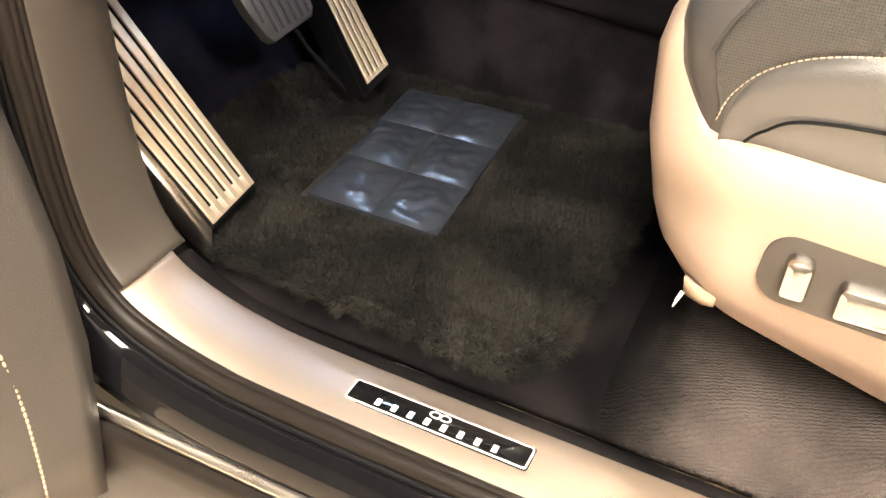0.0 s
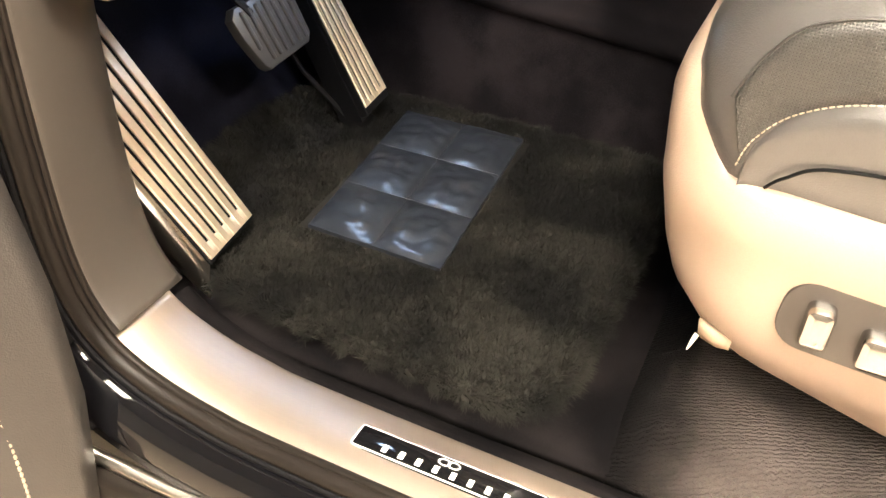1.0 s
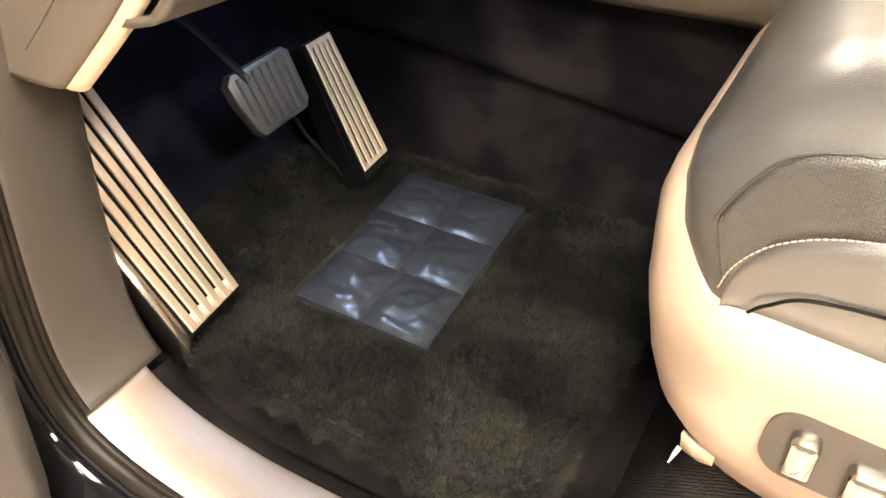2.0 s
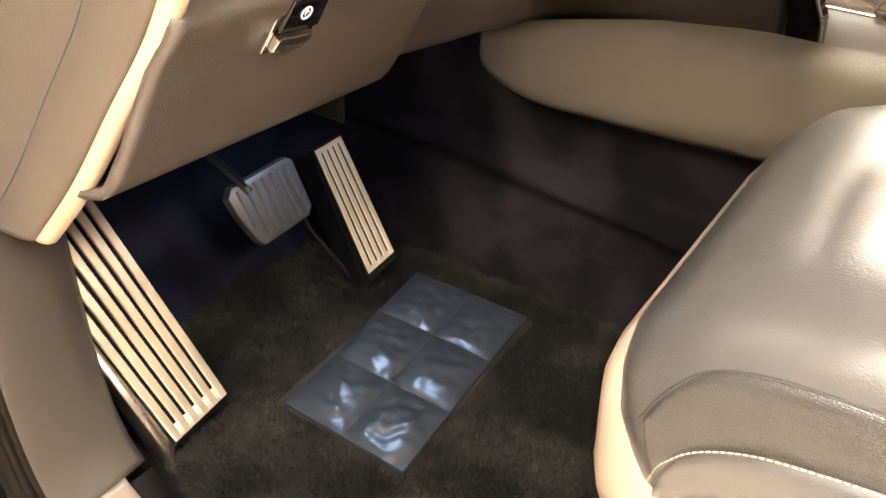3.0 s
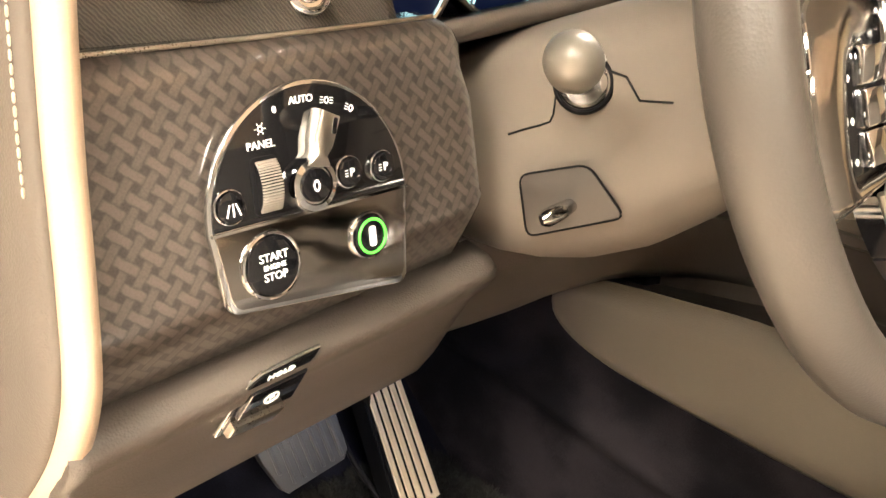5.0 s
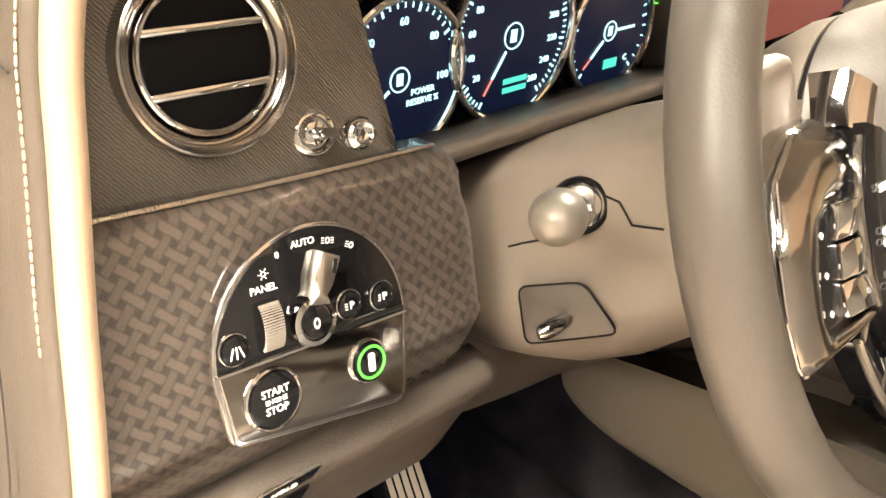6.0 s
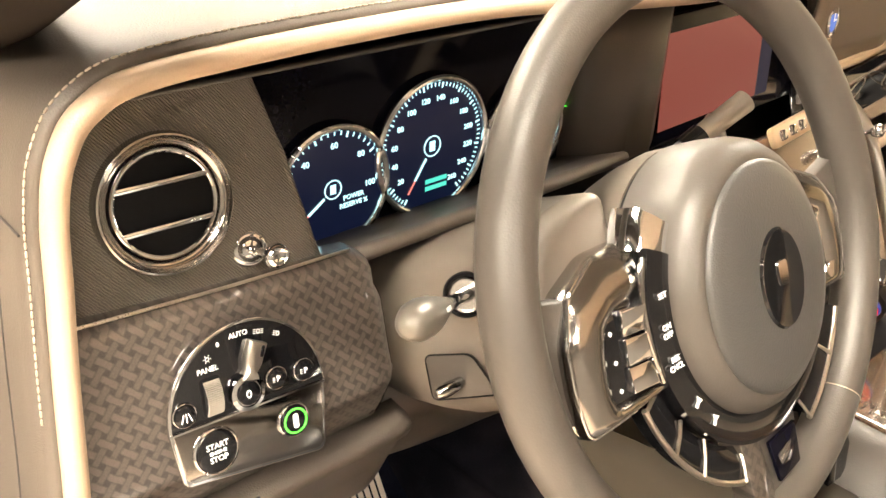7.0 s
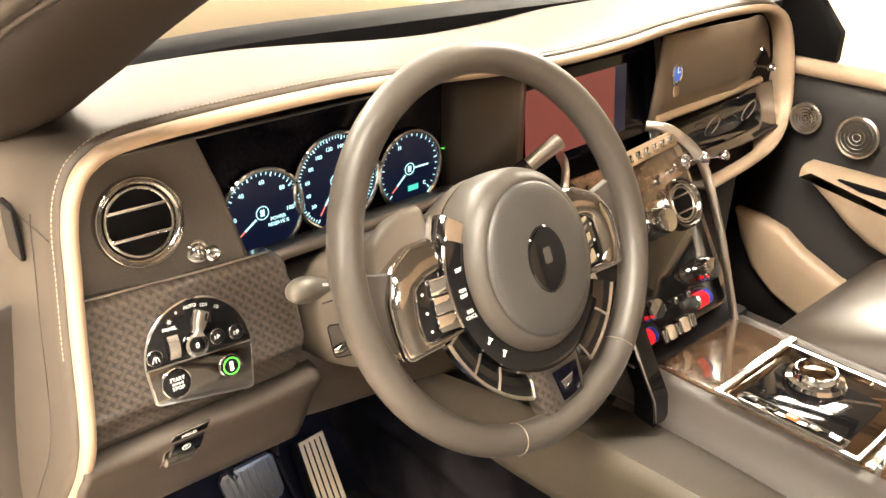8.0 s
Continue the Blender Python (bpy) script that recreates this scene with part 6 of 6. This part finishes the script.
stack = thing("centre_stack", (0.46, -0.15, 0.4), "glossy veneer centre stack with chrome climate controls", "centre stack")
SM = frame_m((0.50, -0.165, 0.470), (1, 0.0, 0.0), (0, 0.50, 0.866))
part("face", prism(rrect(0.30, 0.275, 0.02), 0.02, SM @ Matrix.Translation((-0.042, -0.005, -0.022)), 0.004), VENEER, stack, "glossy veneer face")
part("black_field", prism(rrect(0.275, 0.15, 0.015), 0.003, SM @ Matrix.Translation((-0.045, -0.060, -0.002)), 0.001), GLOSS_BLACK, stack)
rail_m = SM @ Matrix.Translation((0.004, 0.134, 0.0)) @ pose(0, 0, 0, 0, 0, 4)
part("key_rail", prism(rrect(0.165, 0.024, 0.006), 0.008, rail_m, 0.002), BROWN_TRIM, stack)
for k in range(7):
    part("key", box((0.013, 0.013, 0.010), rail_m @ Matrix.Translation((-0.066 + 0.022 * k, 0.0, 0.008)), 0.003, 2), CHROME, stack)
for s_ in (-1, 1):
    st_path = smooth_path([SM @ V((-0.045 + s_ * (u_ + 0.045), v_, n_)) for u_, v_, n_ in ((0.060, 0.172, -0.02), (0.085, 0.150, 0.006), (0.122, 0.090, 0.014), (0.114, -0.017, 0.014), (0.096, -0.10, 0.012), (0.080, -0.175, 0.008))], 6)
    part("strut", tube(st_path, 0.0058, 10, flat=1.5), SATIN, stack, "satin metal strut")
for u, v, r in ((-0.018, 0.025, 0.023), (-0.106, -0.088, 0.019), (0.048, -0.074, 0.021), (-0.125, 0.025, 0.023)):
    km = SM @ Matrix.Translation((u, v, 0.0))
    kn = part("knob", lathe([(r, 0.0), (r * 1.02, 0.006), (r * 0.92, 0.012), (r * 0.86, 0.022), (r * 0.78, 0.027), (0.0005, 0.028)], km, 36), CHROME, stack, "chrome rotary knob", 40)
    part("grip", lathe([(r * 0.905, 0.012), (r * 0.885, 0.020)], km, 24), BLACK_MATT, kn)
for u, v in ((-0.128, -0.124), (0.020, -0.114)):
    wm2 = SM @ Matrix.Translation((u, v, 0.006))
    part("temperature_wheel", lathe([(0.010, -0.018), (0.0118, -0.016), (0.0118, 0.016), (0.010, 0.018)], wm2 @ pose(0, 0, 0, 0, 90, 0), 28), CHROME, stack, smooth=40)
    part("red_mark", lathe([(0.0124, -0.0145), (0.0124, 0.006)], wm2 @ pose(0, 0, 0, 0, 90, 0), 28), RED_KNOB, stack, "red temperature mark")
    part("blue_mark", lathe([(0.0124, 0.008), (0.0124, 0.0145)], wm2 @ pose(0, 0, 0, 0, 90, 0), 28), BLUE_KNOB, stack, "blue temperature mark")
for k in range(5):
    part("toggle", box((0.014, 0.022, 0.010), SM @ Matrix.Translation((-0.086 + 0.0175 * k, -0.137, 0.004)), 0.003, 2), CREAM_TRIM if k % 2 else CHROME, stack)
for k in range(6):
    part("small_key", box((0.010, 0.011, 0.006), SM @ Matrix.Translation((-0.084 + 0.0165 * k, -0.098, 0.003)), 0.002, 1), CHROME if k % 2 else BLACK_MATT, stack)
air_vent(SM @ V((0.058, 0.036, 0.002)), SM.to_3x3() @ V((1, 0, 0)), SM.to_3x3() @ V((0, 1, 0)), 0.041, "round chrome air vent in the centre stack", False)
for p0, p1 in (((0.100, 0.096, 0.0), (0.104, 0.092, 0.036)), ((0.150, 0.088, 0.0), (0.156, 0.084, 0.036))):
    pull_knob(SM @ V(p0), SM @ V(p1))
part("stack_flank", grid([[V((x, y, z)) for z in (0.20, 0.35, 0.47)] for x, y in ((0.30, -0.22), (0.285, -0.08), (0.29, 0.05))]), LEATHER, stack, smooth=60, solid=0.006)

leg = part("leg", loft([[V((x + a, y + b, z)) for a, b in ((-0.016, -0.014), (0.016, -0.016), (0.018, 0.02), (-0.012, 0.02))] for x, y, z in ((0.296, -0.305, 0.30), (0.296, -0.30, 0.34), (0.290, -0.27, 0.40), (0.296, -0.225, 0.47))]), GLOSS_BLACK, stack, "gloss black leg of the stack", 40)
part("leg_edge", tube([V((0.281, -0.321, 0.31)), V((0.280, -0.316, 0.34)), V((0.274, -0.286, 0.40)), V((0.280, -0.241, 0.47))], 0.0022, 8), CHROME, leg)
# dark box added where the bright floor showed below the stack
part("stack_gap_filler", box((0.32, 0.14, 0.30), Matrix.Translation((0.465, -0.19, 0.185)), 0.01, 2), BLACK_MATT, stack)
# ---- console ----
console = thing("centre_console", (0.42, -0.5, 0.1), "taupe leather centre console with a glossy veneer top", "console")


def console_body():
    prof = [(0.255, 0.05), (0.262, 0.16), (0.275, 0.235), (0.292, 0.285), (0.318, 0.314), (0.345, 0.327), (0.366, 0.331), (0.375, 0.326), (0.580, 0.326), (0.588, 0.331), (0.604, 0.327), (0.616, 0.305), (0.622, 0.25), (0.625, 0.05)]
    return grid([[V((x, y, z + 0.01 * (y + 0.3) * -1)) for x, z in prof] for y in (-1.2, -1.0, -0.8, -0.6, -0.5, -0.4, -0.3, -0.24)])


part("leather_body", console_body(), CONSOLE_SHADED, console, smooth=50, solid=0.005)
cm = frame_m((0.474, -0.70, 0.3325), (1, 0, 0), (0, 1, -0.01))
part("veneer_top", prism(rrect(0.206, 0.92, 0.01), 0.003, cm, 0.001), VENEER, console, "glossy veneer top")
ctl = thing("media_controller", (0.462, -0.455, 0.336), "chrome framed rotary media controller on the console", "controller")
km = frame_m((0.462, -0.455, 0.3362), (1, 0, 0), (0, 1, -0.01))
part("bed", prism(rrect(0.185, 0.205, 0.008), 0.003, km, 0.001), BRONZE_MIRROR, ctl, "bronze mirror bed")
fr = nb()
for dx, dy, sx, sy in ((0, 0.1, 0.19, 0.006), (0, -0.1, 0.19, 0.006), (0.0925, 0, 0.006, 0.2), (-0.0925, 0, 0.006, 0.2)):
    box((sx, sy, 0.006), km @ Matrix.Translation((dx, dy, 0.003)), 0.0015, 1, bm=fr)
part("frame", fr, CHROME, ctl)
part("black_bed", prism(rrect(0.14, 0.15, 0.02), 0.0042, km @ Matrix.Translation((-0.020, 0.0, 0)), 0.001), GLOSS_BLACK, ctl)
part("dial", lathe([(0.046, 0.003), (0.048, 0.010), (0.044, 0.016), (0.036, 0.018), (0.034, 0.028), (0.031, 0.032), (0.0005, 0.0335)], km @ Matrix.Translation((0.028, 0.018, 0)) @ Matrix.Diagonal((0.9, 0.9, 0.8, 1)), 48), CHROME, ctl, "chrome rotary dial", 40)
part("dial_cap", lathe([(0.030, 0.0325), (0.028, 0.0345), (0.0005, 0.0355)], km @ Matrix.Translation((0.028, 0.018, 0)) @ Matrix.Diagonal((0.9, 0.9, 0.8, 1)), 40), BRONZE_MIRROR, ctl, "bronze dial cap", 40)
key_row = part("key_strip", prism(rrect(0.026, 0.150, 0.005), 0.008, km @ Matrix.Translation((-0.080, -0.005, 0)), 0.002), CHROME, ctl, "chrome key row")
part("key_field", prism(rrect(0.018, 0.140, 0.004), 0.0088, km @ Matrix.Translation((-0.080, -0.005, 0)), 0.001), GLOSS_BLACK, key_row)
for k in range(5):
    part("key", box((0.010, 0.016, 0.004), km @ Matrix.Translation((-0.080, 0.053 - 0.029 * k, 0.010)), 0.0015, 1), glow("orange_lit_key", (1.0, 0.22, 0.02), 0.9) if k == 2 else CHROME, key_row)
part("lid_rail", box((0.21, 0.008, 0.014), cm @ Matrix.Translation((0, 0.12, 0.006)), 0.002, 1), CHROME, console)
part("lid_rail", box((0.21, 0.012, 0.014), cm @ Matrix.Translation((0, 0.34, 0.006)), 0.002, 1), VENEER, console)

# leather wing panel beside the footwell
def wing():
    rows = []
    for k in range(33):
        s = (k / 32) ** 1.7
        y = 0.006 - 0.744 * s
        ztop = float(np.interp(-y, [-0.014, -0.006, 0.02, 0.09, 0.19, 0.29, 0.40, 0.75], [0.294, 0.300, 0.305, 0.325, 0.350, 0.364, 0.366, 0.36]))
        q = 1 - min(1.0, s / 0.11)
        zbot = 0.226 + 0.045 * max(0.0, s - 0.12) + 0.034 * (1 - math.sqrt(max(0.0, 1 - q * q)))
        x = 0.128 - 0.012 * math.sin(math.pi * min(1, s * 1.5))
        rows.append([V((x + 0.010 * (1 - min(1.0, 7 * t, 7 * (1 - t))) ** 2, y, zbot + (ztop - zbot) * t)) for t in (0, 0.08, 0.2, 0.4, 0.6, 0.8, 0.93, 1.0)] + [V((x + 0.012, y, ztop + 0.002)), V((x + 0.022, y, ztop - 0.02)), V((0.31, y, ztop - 0.075))])
    return grid(rows)


part("wing_panel", wing(), PANEL_BEIGE, console, "olive beige leather side panel", 60, 0.006)


# ---- doors ----
door = thing("passenger_door", (1.2, -0.4, 0.1), "dark grey passenger door lining with cream armrest, closed", "car door")
part("lining", grid([[V((1.205 + 0.015 * math.sin(z * 4), y, z)) for z in (-0.02, 0.1, 0.25, 0.4, 0.5, 0.575)] for y in [0.12 - 0.2 * k for k in range(8)]]), LEATHER_DARK, door, "dark grey leather lining", 60, 0.02, 1)
part("waist_rail", tube([V((1.21, 0.12 - 0.2 * k, 0.590)) for k in range(8)], 0.022, 12), CREAM, door, "cream leather waist rail")
DM = frame_m((1.193, 0, 0), (0, -1, 0), (0, 0, 1))
part("armrest", prism([(0.066, 0.400), (0.30, 0.402), (0.80, 0.402), (0.80, 0.240), (0.30, 0.250), (0.235, 0.268), (0.185, 0.295), (0.125, 0.340), (0.075, 0.375)], 0.062, DM, 0.024), CREAM, door, "cream leather armrest", 50)
part("grab_slot", prism([(0.150, 0.394), (0.70, 0.394), (0.70, 0.378), (0.200, 0.380)], 0.063, DM, 0.002), BLACK_MATT, door, "dark grab slot")
part("pocket", prism([(-0.085, 0.245), (-0.02, 0.243), (0.04, 0.228), (0.09, 0.195), (0.18, 0.158), (0.30, 0.135), (0.70, 0.12), (0.70, -0.06), (0.25, -0.02), (0.137, 0.030), (0.04, 0.068), (-0.02, 0.115), (-0.06, 0.18)], 0.030, DM, 0.014), CREAM, door, "cream leather door pocket", 50)
for yy, zz, r in ((-0.034, 0.486, 0.034), (-0.148, 0.472, 0.044)):
    m = frame_m((1.186, yy, zz), (0, -1, 0), (0, 0, 1))
    sp_ = part("speaker", lathe([(r, -0.002), (r * 1.02, 0.004), (r * 0.95, 0.006), (r * 0.9, 0.004), (r * 0.88, 0.003), (0.0005, 0.003)], m, 40), SATIN, door, "round metal speaker grille", 40)
    for q in range(1, 5):
        part("grille_ring", ring(r * 0.19 * q, 0.0009, m @ Matrix.Translation((0, 0, 0.0034)), 36, 5), CHROME, sp_)
part("window_frame", loft([[V((1.215 + a, y, z + b)) for a, b in ((-0.015, 0), (0.015, 0), (0.015, 0.02), (-0.015, 0.02))] for y, z in ((0.10, 0.62), (0.0, 0.72), (-0.2, 0.86), (-0.5, 1.02), (-0.8, 1.08))]), BLACK_MATT, door, smooth=40)
part("mirror_triangle", prism([(-0.16, 0.0), (0.07, 0.0), (0.07, 0.06), (0.0, 0.14), (-0.09, 0.16)], 0.02, frame_m((1.21, 0.0, 0.61), (0, -1, 0), (0, 0, 1)), 0.004), BLACK_MATT, door)

ddoor = thing("driver_door", (-0.56, 0.02, 0.1), "open driver door with grey leather lining and pale stitching", "car door")
d_dir = V((-0.93, 0.36, 0)).normalized()


def door_point(a, z, out=0.0):
    n = V((-d_dir.y, d_dir.x, 0))
    return V((-0.513, 0.02 + float(np.interp(z, [-0.2, -0.13, 0.0, 0.1, 0.2, 0.42], [0.02, 0.012, 0.0, 0.008, 0.032, 0.10])), 0)) + d_dir * a + n * out + V((0, 0, z))


part("lining", grid([[door_point(a, z, 0.012 * math.sin(3 * a + 2 * z)) for z in (-0.20, -0.12, 0.0, 0.1, 0.2, 0.3, 0.42)] for a in (0.0, 0.015, 0.06, 0.12, 0.2, 0.35, 0.6)]), DOOR_LEATHER, ddoor, "taupe leather door lining", 60, 0.04, -1)
part("stitching", stitches(smooth_path([door_point(0.075, 0.12, 0.004), door_point(0.064, 0.03, 0.003), door_point(0.058, -0.04, 0.001), door_point(0.055, -0.12, 0.0), door_point(0.054, -0.19, 0.0)], 6), 0.006, 0.0015, 0.0014), THREAD, ddoor, "pale twisted thread")
